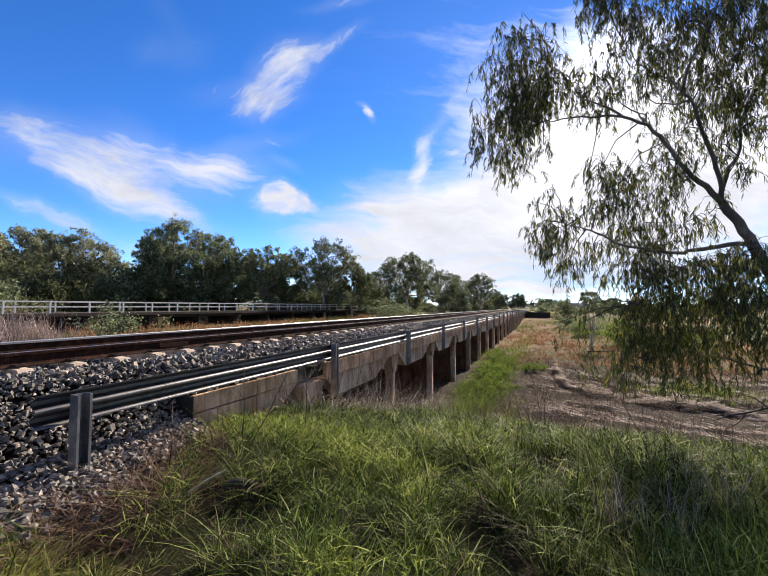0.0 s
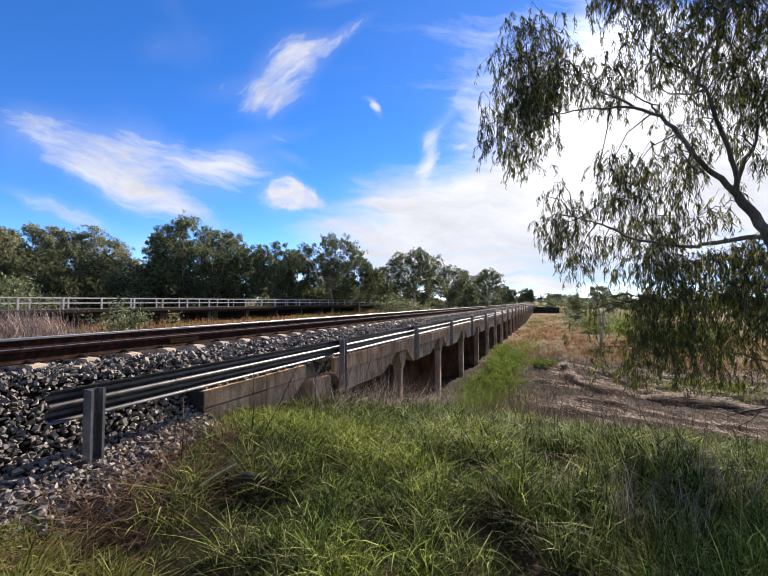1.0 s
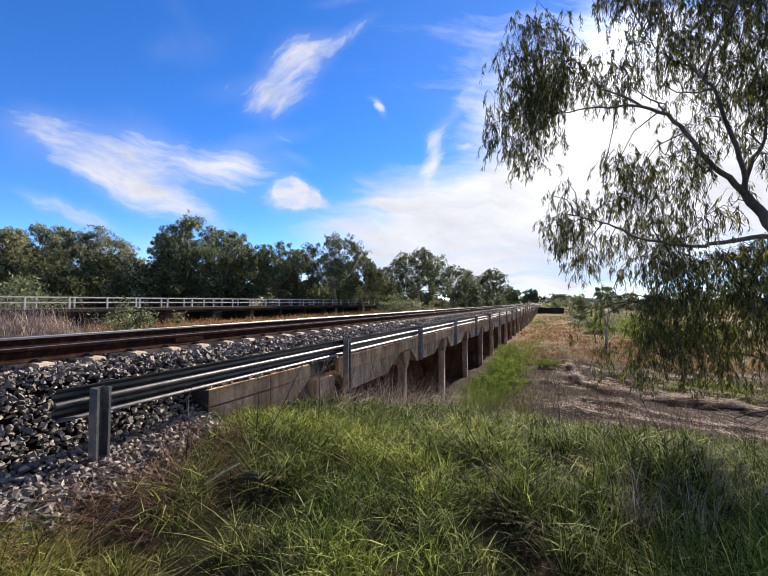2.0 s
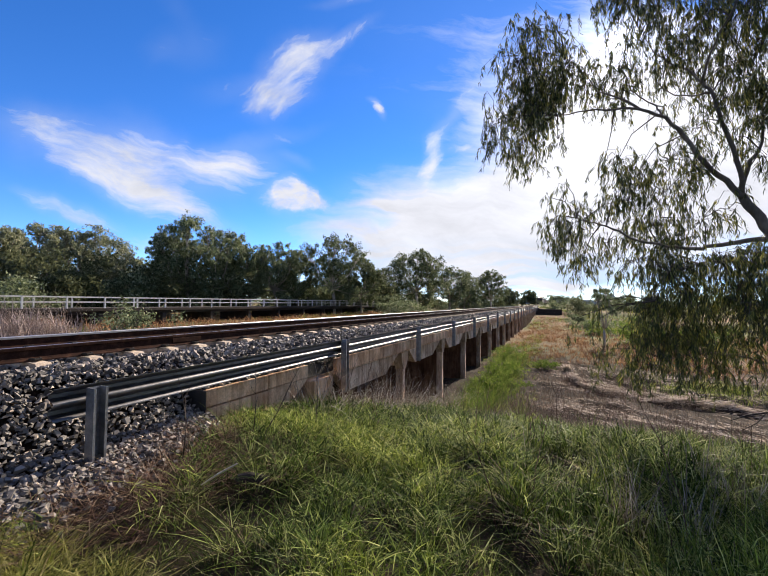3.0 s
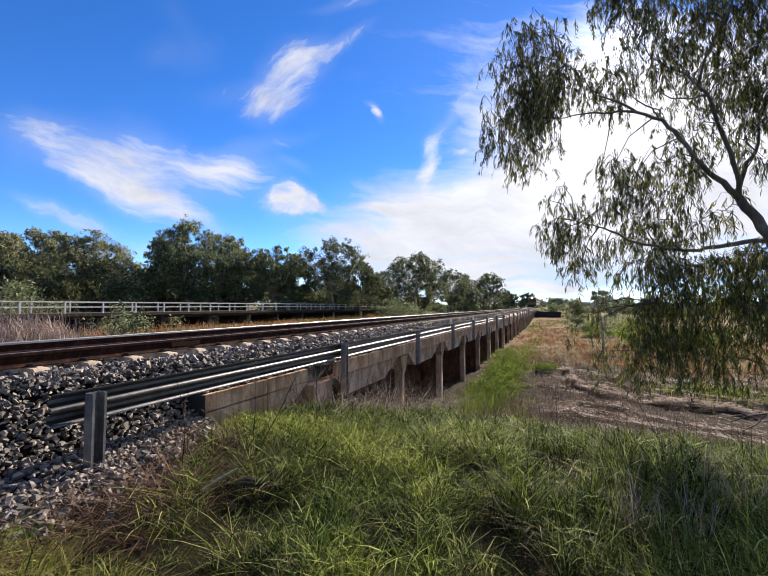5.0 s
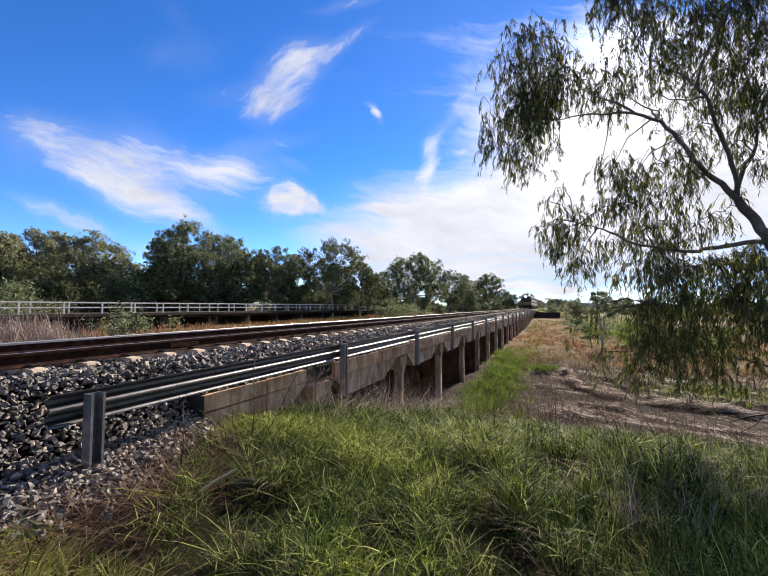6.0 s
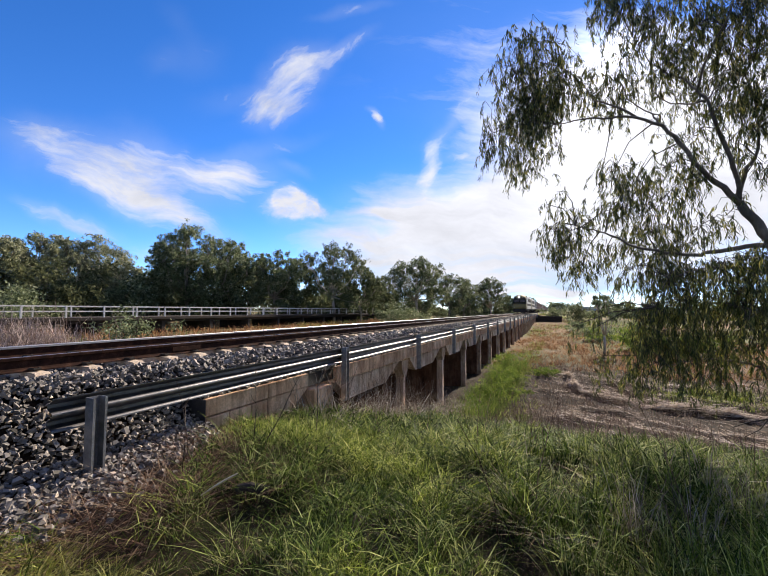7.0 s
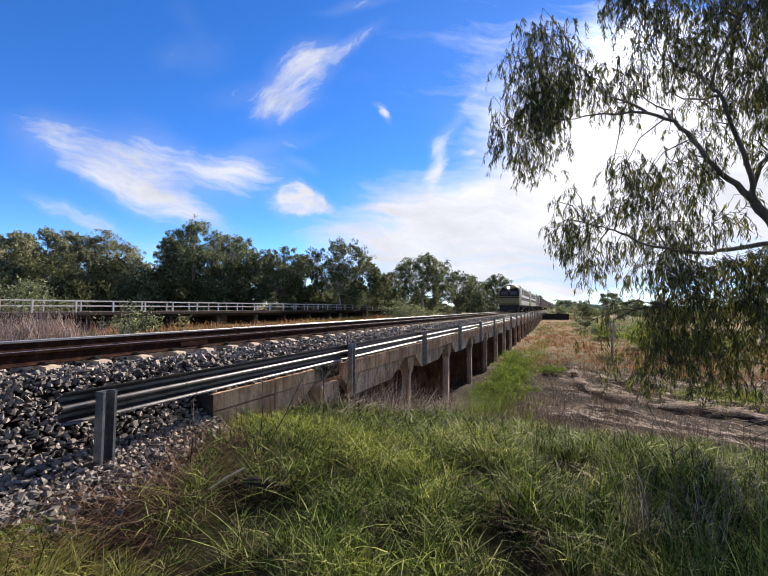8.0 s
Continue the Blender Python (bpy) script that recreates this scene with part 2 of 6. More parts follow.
M["dry"] = leafy("dry_grass", [(0.0, (0.09, 0.04, 0.022)), (0.5, (0.26, 0.135, 0.068)), (0.85, (0.42, 0.24, 0.12)), (1.0, (0.56, 0.40, 0.22))], transl=0.35)

M["grass_pale"] = leafy("yellow_green_grass", [(0, (0.020, 0.034, 0.005)), (0.45, (0.110, 0.155, 0.022)), (0.8, (0.34, 0.41, 0.065)), (1, (0.60, 0.61, 0.22))], transl=0.3, rough=0.5)
M["straw"] = leafy("dead_straw", [(0, (0.070, 0.050, 0.030)), (0.5, (0.175, 0.130, 0.080)), (1, (0.36, 0.30, 0.20))], transl=0.2)
M["straw_green"] = leafy("drying_grass", [(0, (0.09, 0.09, 0.02)), (0.5, (0.28, 0.28, 0.06)), (1, (0.60, 0.56, 0.22))], transl=0.3)
M["grey_stem"] = leafy("grey_rush_stem", [(0, (0.06, 0.05, 0.04)), (0.5, (0.24, 0.20, 0.16)), (1, (0.58, 0.52, 0.44))], transl=0.15)
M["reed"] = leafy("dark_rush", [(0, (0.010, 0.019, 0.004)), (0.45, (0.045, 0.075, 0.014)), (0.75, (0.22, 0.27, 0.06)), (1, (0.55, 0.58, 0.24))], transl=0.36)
M["mat"] = leafy("flattened_reed", [(0, (0.09, 0.058, 0.040)), (0.45, (0.235, 0.165, 0.115)), (0.8, (0.39, 0.295, 0.22)), (1, (0.54, 0.44, 0.35))], transl=0.1, rough=0.9, spec=0.1)
M["twig"] = leafy("dead_twig", [(0, (0.042, 0.025, 0.018)), (0.6, (0.165, 0.108, 0.080)), (1, (0.34, 0.26, 0.20))], transl=0.1)

M["leaf_dark"] = leafy("shade_leaf", [(0, (0.036, 0.045, 0.022)), (0.6, (0.098, 0.112, 0.054)), (1, (0.20, 0.21, 0.105))], transl=0.35)
M["leaf_lime"] = leafy("weed_leaf", [(0, (0.045, 0.085, 0.014)), (0.6, (0.13, 0.195, 0.032)), (1, (0.29, 0.33, 0.08))], transl=0.5)
M["olive_paint"] = surface("olive_paint", [(0.3, (0.13, 0.105, 0.035)), (0.7, (0.20, 0.165, 0.06))], scale=1.5, rough=0.5, bump=0.05)
M["cream_paint"] = surface("cream_paint", [(0.3, (0.50, 0.47, 0.38)), (0.7, (0.66, 0.63, 0.54))], scale=1.5, rough=0.45, bump=0.05, coat=0.2)
M["black_paint"] = surface("black_paint", [(0.3, (0.014, 0.012, 0.011)), (0.7, (0.037, 0.032, 0.028))], scale=2, rough=0.75, bump=0.08, spec=0.2)
M["wagon_red"] = surface("wagon_red", [(0.3, (0.20, 0.145, 0.13)), (0.6, (0.32, 0.245, 0.225)), (0.8, (0.42, 0.35, 0.32))], scale=1.2, rough=0.7, bump=0.15, rand=0.25)
M["wagon_grey"] = surface("wagon_grey", [(0.3, (0.28, 0.26, 0.25)), (0.7, (0.46, 0.44, 0.42))], scale=1.2, rough=0.65, bump=0.15, rand=0.25)
M["glass"] = surface("dark_glass", [(0.3, (0.01, 0.012, 0.016)), (0.7, (0.02, 0.022, 0.026))], scale=1, rough=0.08, bump=0.0, spec=0.8)
M["stone"] = surface("crushed_rock", [(0.25, (0.055, 0.050, 0.046)), (0.5, (0.15, 0.137, 0.125)), (0.75, (0.28, 0.25, 0.22))], scale=1.2, rough=0.65, bump=0.25, bump_scale=14, detail=3, rand=0.55, spec=0.3)
M["stone_mix"] = leafy("crushed_rock_heap", [(0.0, (0.034, 0.031, 0.028)), (0.5, (0.138, 0.126, 0.115)), (0.9, (0.26, 0.236, 0.214)), (1.0, (0.44, 0.36, 0.28))], rough=0.65, transl=0.0, spec=0.3)
M["grey_twig"] = leafy("grey_twig", [(0, (0.17, 0.13, 0.11)), (0.6, (0.34, 0.27, 0.235)), (1, (0.54, 0.45, 0.40))], transl=0.1, rough=0.9)
M["pale_wood"] = surface("pale_wood", [(0.3, (0.42, 0.36, 0.28)), (0.7, (0.6, 0.54, 0.45))], scale=20, rough=0.8, bump=0.2)
M["galv_dull"] = surface("weathered_zinc", [(0.35, (0.15, 0.155, 0.165)), (0.65, (0.27, 0.275, 0.285))], scale=9, rough=0.5, metal=0.6, bump=0.08, bump_scale=120)
# green grass with the shade between the tussocks put into its colour
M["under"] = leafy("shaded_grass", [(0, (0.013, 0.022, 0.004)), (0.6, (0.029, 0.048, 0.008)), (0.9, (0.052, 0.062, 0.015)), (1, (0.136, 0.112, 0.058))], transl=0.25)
M["litter"] = leafy("red_brown_litter", [(0.0, (0.04, 0.022, 0.015)), (0.6, (0.12, 0.072, 0.05)), (1.0, (0.30, 0.22, 0.15))], transl=0.1, rough=0.9)
M["mat_pale"] = leafy("pale_straw_reed", [(0.0, (0.26, 0.20, 0.155)), (0.5, (0.50, 0.42, 0.35)), (1.0, (0.72, 0.64, 0.56))], transl=0.25, rough=0.9, spec=0.05)
# concrete blackened to stand for shade on the wing wall's end
M["end_shade"] = surface("shade_black_concrete", [(0.3, (0.012, 0.011, 0.012)), (0.7, (0.04, 0.036, 0.034))], scale=5, rough=0.85, bump=0.3)
M["dark_twig"] = surface("dark_twig", [(0.3, (0.025, 0.019, 0.015)), (0.7, (0.075, 0.058, 0.046))], scale=6, rough=0.9, bump=0.1)
# hill colour has the blue of distant haze mixed in
M["hill"] = surface("haze_tinted_hill", [(0.3, (0.05, 0.075, 0.10)), (0.7, (0.075, 0.10, 0.125))], scale=0.02, rough=1.0, bump=0.0, spec=0.0)
lamp_m, lamp_nt, lamp_p = principled("lit_headlight")
lamp_p.inputs["Base Color"].default_value = (1, 0.98, 0.9, 1)
lamp_p.inputs["Emission Color"].default_value = (0.86, 0.90, 1.0, 1)
lamp_p.inputs["Emission Strength"].default_value = 9.0
M["headlight"] = lamp_m
M["dull_lamp"] = surface("lamp_glass", [(0.3, (0.5, 0.48, 0.44)), (0.7, (0.7, 0.68, 0.62))], rough=0.2, bump=0.0)


def weathered(name, stops, rand=0.15):
    """Old concrete: blotches, dark water streaks down the face, grain, pitted relief."""
    m, nt, p = principled(name)
    N, Lk = nt.nodes.new, nt.links.new
    tc = N("ShaderNodeTexCoord")

    def tex(scale, stretch, detail=6, rough=0.6):
        mp, n = N("ShaderNodeMapping"), N("ShaderNodeTexNoise")
        mp.inputs["Scale"].default_value = stretch
        Lk(tc.outputs["Object"], mp.inputs[0])
        Lk(mp.outputs[0], n.inputs["Vector"])
        n.inputs["Scale"].default_value, n.inputs["Detail"].default_value, n.inputs["Roughness"].default_value = scale, detail, rough
        return n.outputs[0]

    base = ramp_node(nt, stops)
    Lk(tex(1.7, (1, 1, 0.8)), base.inputs[0])
    colour = base.outputs[0]
    for sc, st, lo, hi, dark in ((3.0, (1, 1, 0.45), 0.42, 0.60, (0.34, 0.26, 0.20)), (9.0, (1, 1, 0.10), 0.46, 0.62, (0.42, 0.35, 0.30)), (24.0, (1, 1, 1), 0.35, 0.66, (0.55, 0.52, 0.50)), (70.0, (1, 1, 1), 0.4, 0.65, (0.62, 0.60, 0.58)), (2.6, (1, 1, 1), 0.55, 0.7, (0.9, 0.62, 0.45))):
        k, mx = ramp_node(nt, [(lo, (1, 1, 1)), (hi, dark)]), N("ShaderNodeMix")
        Lk(tex(sc, st), k.inputs[0])
        mx.data_type, mx.blend_type = "RGBA", "MULTIPLY"
        mx.inputs[0].default_value = 0.55
        Lk(colour, mx.inputs[6])
        Lk(k.outputs[0], mx.inputs[7])
        colour = mx.outputs[2]
    oi, hsv, mr = N("ShaderNodeObjectInfo"), N("ShaderNodeHueSaturation"), N("ShaderNodeMapRange")
    mr.inputs[3].default_value, mr.inputs[4].default_value = 1 - rand, 1 + rand
    Lk(oi.outputs["Random"], mr.inputs[0])
    Lk(mr.outputs[0], hsv.inputs["Value"])
    Lk(colour, hsv.inputs["Color"])
    Lk(hsv.outputs[0], p.inputs["Base Color"])
    p.inputs["Roughness"].default_value, p.inputs["Specular IOR Level"].default_value = 0.92, 0.2
    bp = N("ShaderNodeBump")
    bp.inputs["Strength"].default_value, bp.inputs["Distance"].default_value = 0.9, 0.025
    Lk(tex(26.0, (1, 1, 1), 8, 0.7), bp.inputs["Height"])
    Lk(bp.outputs[0], p.inputs["Normal"])
    return m


M["concrete"] = weathered("stained_concrete", [(0.3, (0.76, 0.44, 0.26)), (0.5, (0.92, 0.62, 0.40)), (0.7, (0.95, 0.74, 0.54))])
M["concrete_kerb"] = weathered("kerb_concrete", [(0.3, (0.54, 0.31, 0.18)), (0.5, (0.78, 0.50, 0.31)), (0.7, (0.88, 0.64, 0.45))])
# stained brown concrete, darkened further to hold the shade below the deck
M["concrete_shade"] = weathered("stained_shade_concrete", [(0.3, (0.09, 0.045, 0.026)), (0.5, (0.17, 0.085, 0.047)), (0.7, (0.26, 0.15, 0.09))])
M["concrete_pale"] = weathered("girder_concrete", [(0.3, (0.58, 0.42, 0.29)), (0.5, (0.78, 0.60, 0.45)), (0.7, (0.88, 0.74, 0.60))])


def ground_material():
    m, nt, p = principled("creek_ground")
    N, Lk = nt.nodes.new, nt.links.new
    tc = N("ShaderNodeTexCoord")

    def noise_at(scale, detail=6):
        n = N("ShaderNodeTexNoise")
        n.inputs["Scale"].default_value, n.inputs["Detail"].default_value = scale, detail
        Lk(tc.outputs["Object"], n.inputs["Vector"])
        return n.outputs[0]

    def mixed(f, a, b):
        n = N("ShaderNodeMix")
        n.data_type = "RGBA"
        Lk(f, n.inputs[0])
        Lk(a, n.inputs[6])
        Lk(b, n.inputs[7])
        return n.outputs[2]

    fine, broad = noise_at(3.0), noise_at(0.045, 3)
    # soil darkened so that gaps between blades and stones look shaded
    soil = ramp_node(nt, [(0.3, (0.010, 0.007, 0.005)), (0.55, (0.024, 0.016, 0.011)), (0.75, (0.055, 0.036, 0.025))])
    straw = ramp_node(nt, [(0.3, (0.10, 0.06, 0.032)), (0.55, (0.19, 0.125, 0.065)), (0.75, (0.27, 0.19, 0.11))])
    olive = ramp_node(nt, [(0.3, (0.05, 0.06, 0.02)), (0.55, (0.11, 0.12, 0.045)), (0.75, (0.19, 0.18, 0.08))])
    for r in (soil, straw, olive):
        Lk(fine, r.inputs[0])
    step2 = ramp_node(nt, [(0.42, (0, 0, 0)), (0.56, (1, 1, 1))])
    Lk(broad, step2.inputs[0])
    grassy = mixed(step2.outputs[0], straw.outputs[0], olive.outputs[0])
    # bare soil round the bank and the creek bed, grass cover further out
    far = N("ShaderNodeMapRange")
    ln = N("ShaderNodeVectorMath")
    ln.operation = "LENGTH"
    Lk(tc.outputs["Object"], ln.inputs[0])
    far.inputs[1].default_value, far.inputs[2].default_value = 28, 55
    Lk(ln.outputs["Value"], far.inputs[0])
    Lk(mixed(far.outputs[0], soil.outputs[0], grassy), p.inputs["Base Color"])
    p.inputs["Roughness"].default_value, p.inputs["Specular IOR Level"].default_value = 0.95, 0.1
    b = N("ShaderNodeBump")
    b.inputs["Strength"].default_value, b.inputs["Distance"].default_value = 0.6, 0.05
    Lk(noise_at(14.0), b.inputs["Height"])
    Lk(b.outputs[0], p.inputs["Normal"])
    return m


M["ground"] = ground_material()


# ---- building helpers ----
def thing(name, m=None, label="", category="", group="", kind=""):
    ob = new(name)
    if m is not None:
        ob.matrix_basis = m
    return tagged(ob, label, category, group, kind)


def finish(name, me, material, parent=None, label="", smooth=False):
    me.materials.append(material)
    if smooth:
        me.polygons.foreach_set("use_smooth", [True] * len(me.polygons))
    ob = new(name, me)
    if parent is not None:
        ob.parent = parent
    if label:
        ob["label"] = label
    return ob


def part(name, bm, material, parent=None, label="", smooth=False):
    me = bpy.data.meshes.new(name)
    bm.to_mesh(me)
    bm.free()
    return finish(name, me, material, parent, label, smooth)


def soup(name, verts, faces, material, parent=None, label="", smooth=False, flat=False):
    """One mesh from numpy arrays; faces of equal size. flat: sharp facets."""
    me = bpy.data.meshes.new(name)
    faces = np.asarray(faces, dtype=np.int32)
    verts = np.asarray(verts, dtype=np.float32)
    k = faces.shape[1]
    me.vertices.add(len(verts))
    me.vertices.foreach_set("co", verts.ravel())
    me.loops.add(faces.size)
    me.loops.foreach_set("vertex_index", faces.ravel())
    me.polygons.add(len(faces))
    me.polygons.foreach_set("loop_start", np.arange(0, faces.size, k, dtype=np.int32))
    me.polygons.foreach_set("loop_total", np.full(len(faces), k, dtype=np.int32))
    if flat:
        me.shade_flat()
    me.update(calc_edges=True)
    return finish(name, me, material, parent, label, smooth)


def box(bm, lo, hi, bevel=0.0):
    c = [(a + b) / 2 for a, b in zip(lo, hi)]
    s = [abs(b - a) for a, b in zip(lo, hi)]
    g = bmesh.ops.create_cube(bm, size=1, matrix=Matrix.Translation(c) @ Matrix.Diagonal((*s, 1)))
    if bevel:
        ed = {e for v in g["verts"] for e in v.link_edges}
        bmesh.ops.bevel(bm, geom=list(ed), offset=bevel, segments=1, affect="EDGES")
    return bm


def extrude_profile(bm, pts, p0, p1, ax, up, cap=True):
    """A prism: the profile points (u, v) along the unit vectors ax and up, from p0 to p1."""
    p0, p1, ax, up = Vector(p0), Vector(p1), Vector(ax), Vector(up)
    a = [bm.verts.new(p0 + ax * u + up * v) for u, v in pts]
    b = [bm.verts.new(p1 + ax * u + up * v) for u, v in pts]
    n = len(pts)
    for i in range(n):
        j = (i + 1) % n
        bm.faces.new((a[i], a[j], b[j], b[i]))
    if cap:
        bm.faces.new(a[::-1])
        bm.faces.new(b)
    bmesh.ops.recalc_face_normals(bm, faces=bm.faces[:])
    return bm


def tube(bm, pts, radii, seg=8):
    rings = []
    for i, p in enumerate(pts):
        p = Vector(p)
        d = Vector(pts[min(i + 1, len(pts) - 1)]) - Vector(pts[max(i - 1, 0)])
        q = d.to_track_quat("Z", "Y")
        rings.append([bm.verts.new(p + q @ Vector((math.cos(2 * math.pi * k / seg) * radii[i], math.sin(2 * math.pi * k / seg) * radii[i], 0))) for k in range(seg)])
    for a, b in zip(rings, rings[1:]):
        for k in range(seg):
            bm.faces.new((a[k], a[(k + 1) % seg], b[(k + 1) % seg], b[k]))
    bm.faces.new(rings[0][::-1])
    bm.faces.new(rings[-1])
    return bm


# ---- ground ----
def smooth01(a, b, v):
    t = np.clip((v - a) / (b - a), 0, 1)
    return t * t * (3 - 2 * t)


def fbm(x, y, s):
    """Cheap smooth bumps from summed sines, about -1 to 1."""
    return (np.sin(x * s + 1.3 + 1.7 * np.sin(y * s * 0.7)) * np.cos(y * s * 1.1 + 0.6 + np.sin(x * s * 0.53)) + 0.5 * np.sin(x * s * 2.3 + y * s * 1.9 + 2) * np.cos(y * s * 2.7 - x * s * 0.8)) / 1.5


EMB_X = [-14, -9.4, -8.9, -5.5, -5.35, -4.75, -3.4, -2.9, 0]
EMB_Z = [-2.0, 0.50, 0.78, 0.78, 0.70, 0.02, -0.02, -0.12, -3]


# hollows between the tussocks, dipped and coloured darker for shade: place, radius, depth
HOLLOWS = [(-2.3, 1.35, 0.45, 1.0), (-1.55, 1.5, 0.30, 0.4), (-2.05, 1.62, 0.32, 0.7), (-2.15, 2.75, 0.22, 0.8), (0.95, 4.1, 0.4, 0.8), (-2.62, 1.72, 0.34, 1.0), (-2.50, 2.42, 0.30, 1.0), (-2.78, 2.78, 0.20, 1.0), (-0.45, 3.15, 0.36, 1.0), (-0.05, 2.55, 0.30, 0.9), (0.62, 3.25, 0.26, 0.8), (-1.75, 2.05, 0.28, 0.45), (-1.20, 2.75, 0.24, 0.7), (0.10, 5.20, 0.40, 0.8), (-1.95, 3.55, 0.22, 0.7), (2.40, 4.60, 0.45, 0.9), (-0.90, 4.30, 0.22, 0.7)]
# clumps that stand up, sunlight put into their paler colour: place, radius
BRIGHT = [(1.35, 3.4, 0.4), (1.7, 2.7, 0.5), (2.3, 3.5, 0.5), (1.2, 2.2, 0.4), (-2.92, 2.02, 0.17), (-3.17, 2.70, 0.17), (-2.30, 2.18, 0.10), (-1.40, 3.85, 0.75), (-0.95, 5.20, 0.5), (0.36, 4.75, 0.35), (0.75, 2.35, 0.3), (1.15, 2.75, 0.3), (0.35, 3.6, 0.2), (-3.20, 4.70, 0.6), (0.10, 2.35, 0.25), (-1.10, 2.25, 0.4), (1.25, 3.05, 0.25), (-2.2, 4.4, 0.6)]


def hollow_at(x, y):
    return np.clip(sum(1.25 * w * np.exp(-((x - a) ** 2 + (y - b) ** 2) / (1.3 * r * r)) for a, b, r, w in HOLLOWS), 0, 1)


def ridge_at(x, y):
    """Windrows on the creek bed: 1 on a crest, 0 in a trough."""
    return 1 - np.abs(np.sin((0.42 * x + 0.91 * y) * 1.15 + 1.9 * fbm(x, y, 0.45) + 0.5 * fbm(x, y, 1.3)))


def ground_z(x, y):
    x, y = np.asarray(x, float), np.asarray(y, float)
    fall = smooth01(2.0, 19.0, y)
    rise = smooth01(85, 128, y)
    right = 0.02 - 2.85 * fall + 1.2 * rise + 0.10 * fbm(x, y, 0.9) * smooth01(1, 6, y) + 0.05 * fbm(x, y, 2.6)
    right = right - 0.25 * smooth01(0.5, 6, x) * (1 - fall) + 0.6 * smooth01(14, 40, x) * fall
    # grassy mounds on the near bank
    mound = smooth01(1.0, 3.0, y) * (1 - smooth01(12, 16, y)) * smooth01(-3.6, -2.6, x)
    right = right + mound * (0.10 * fbm(x, y, 3.1) + 0.05 * fbm(x + 3, y, 6.5))
    if x.size and float(np.min(y)) < 6.0:
        right = right - 0.13 * hollow_at(x, y)
    # windrows of laid reeds on the creek bed
    windrow = smooth01(14, 18, y) * (1 - smooth01(30, 36, y)) * smooth01(-2.5, 0.0, x)
    right = right + windrow * (0.27 * ridge_at(x, y) ** 1.5 * (0.65 + 0.5 * fbm(x + 9, y, 0.6)) + 0.10 * fbm(x, y, 1.5))
    field = -1.0 + 0.12 * fbm(x, y, 0.35)
    base = right + (field - right) * smooth01(-9, -16, x)
    # embankment under the track before and after the bridge
    emb = np.interp(x, EMB_X, EMB_Z)
    w_in = 1 - smooth01(4.05, 4.26, y)
    w_out = smooth01(125.6, 127, y)
    emb2 = 0.62 - np.maximum(x + 5.4, 0) * 0.16 - np.maximum(-9 - x, 0) * 0.16
    base = np.where(w_in > 0, np.maximum(base, emb * w_in + base * (1 - w_in)), base)
    base = np.where(w_out > 0, np.maximum(base, np.maximum(emb2, -1.0) * w_out + base * (1 - w_out)), base)
    return base


def build_ground():
    xs = np.unique(np.concatenate([np.arange(-14, 14, 0.24), np.arange(-60, 60, 2.0), np.arange(-400, 401, 25.0), np.array([-3000, -1500, -800, 800, 1500, 3000])]))
    ys = np.unique(np.concatenate([np.arange(-6, 36, 0.25), np.arange(36, 130, 1.0), np.arange(-40, 400, 10.0), np.array([-3000, -1000, -300, -100, 500, 700, 1000, 1800, 3000, 4500])]))
    X, Y = np.meshgrid(xs, ys)
    Z = ground_z(X, Y)
    nx, ny = len(xs), len(ys)
    i = np.arange(nx * ny).reshape(ny, nx)
    F = np.stack([i[:-1, :-1], i[:-1, 1:], i[1:, 1:], i[1:, :-1]], -1).reshape(-1, 4)
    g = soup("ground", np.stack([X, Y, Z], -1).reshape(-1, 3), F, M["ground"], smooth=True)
    tagged(g, "dry brown soil and trampled grass of a creek flat", "ground", kind="structure")


build_ground()

# ---- bridge, track and guard rail ----
POST_X, SPAN, POST0 = -4.40, 5.33, 2.62
BR0, BR1 = 4.27, 126.0
RAIL_N, RAIL_F = -6.2, -7.7
UP, RT = Vector((0, 0, 1)), Vector((1, 0, 0))
RAIL_PROFILE = [(-0.073, 0), (0.073, 0), (0.073, 0.012), (0.02, 0.03), (0.009, 0.05), (0.009, 0.13), (0.034, 0.148), (0.036, 0.178), (0.028, 0.187), (-0.028, 0.187), (-0.036, 0.178), (-0.034, 0.148), (-0.009, 0.13), (-0.009, 0.05), (-0.02, 0.03), (-0.073, 0.012)]


def track_z(x):
    return 0.955 + (RAIL_N - x) * 0.02


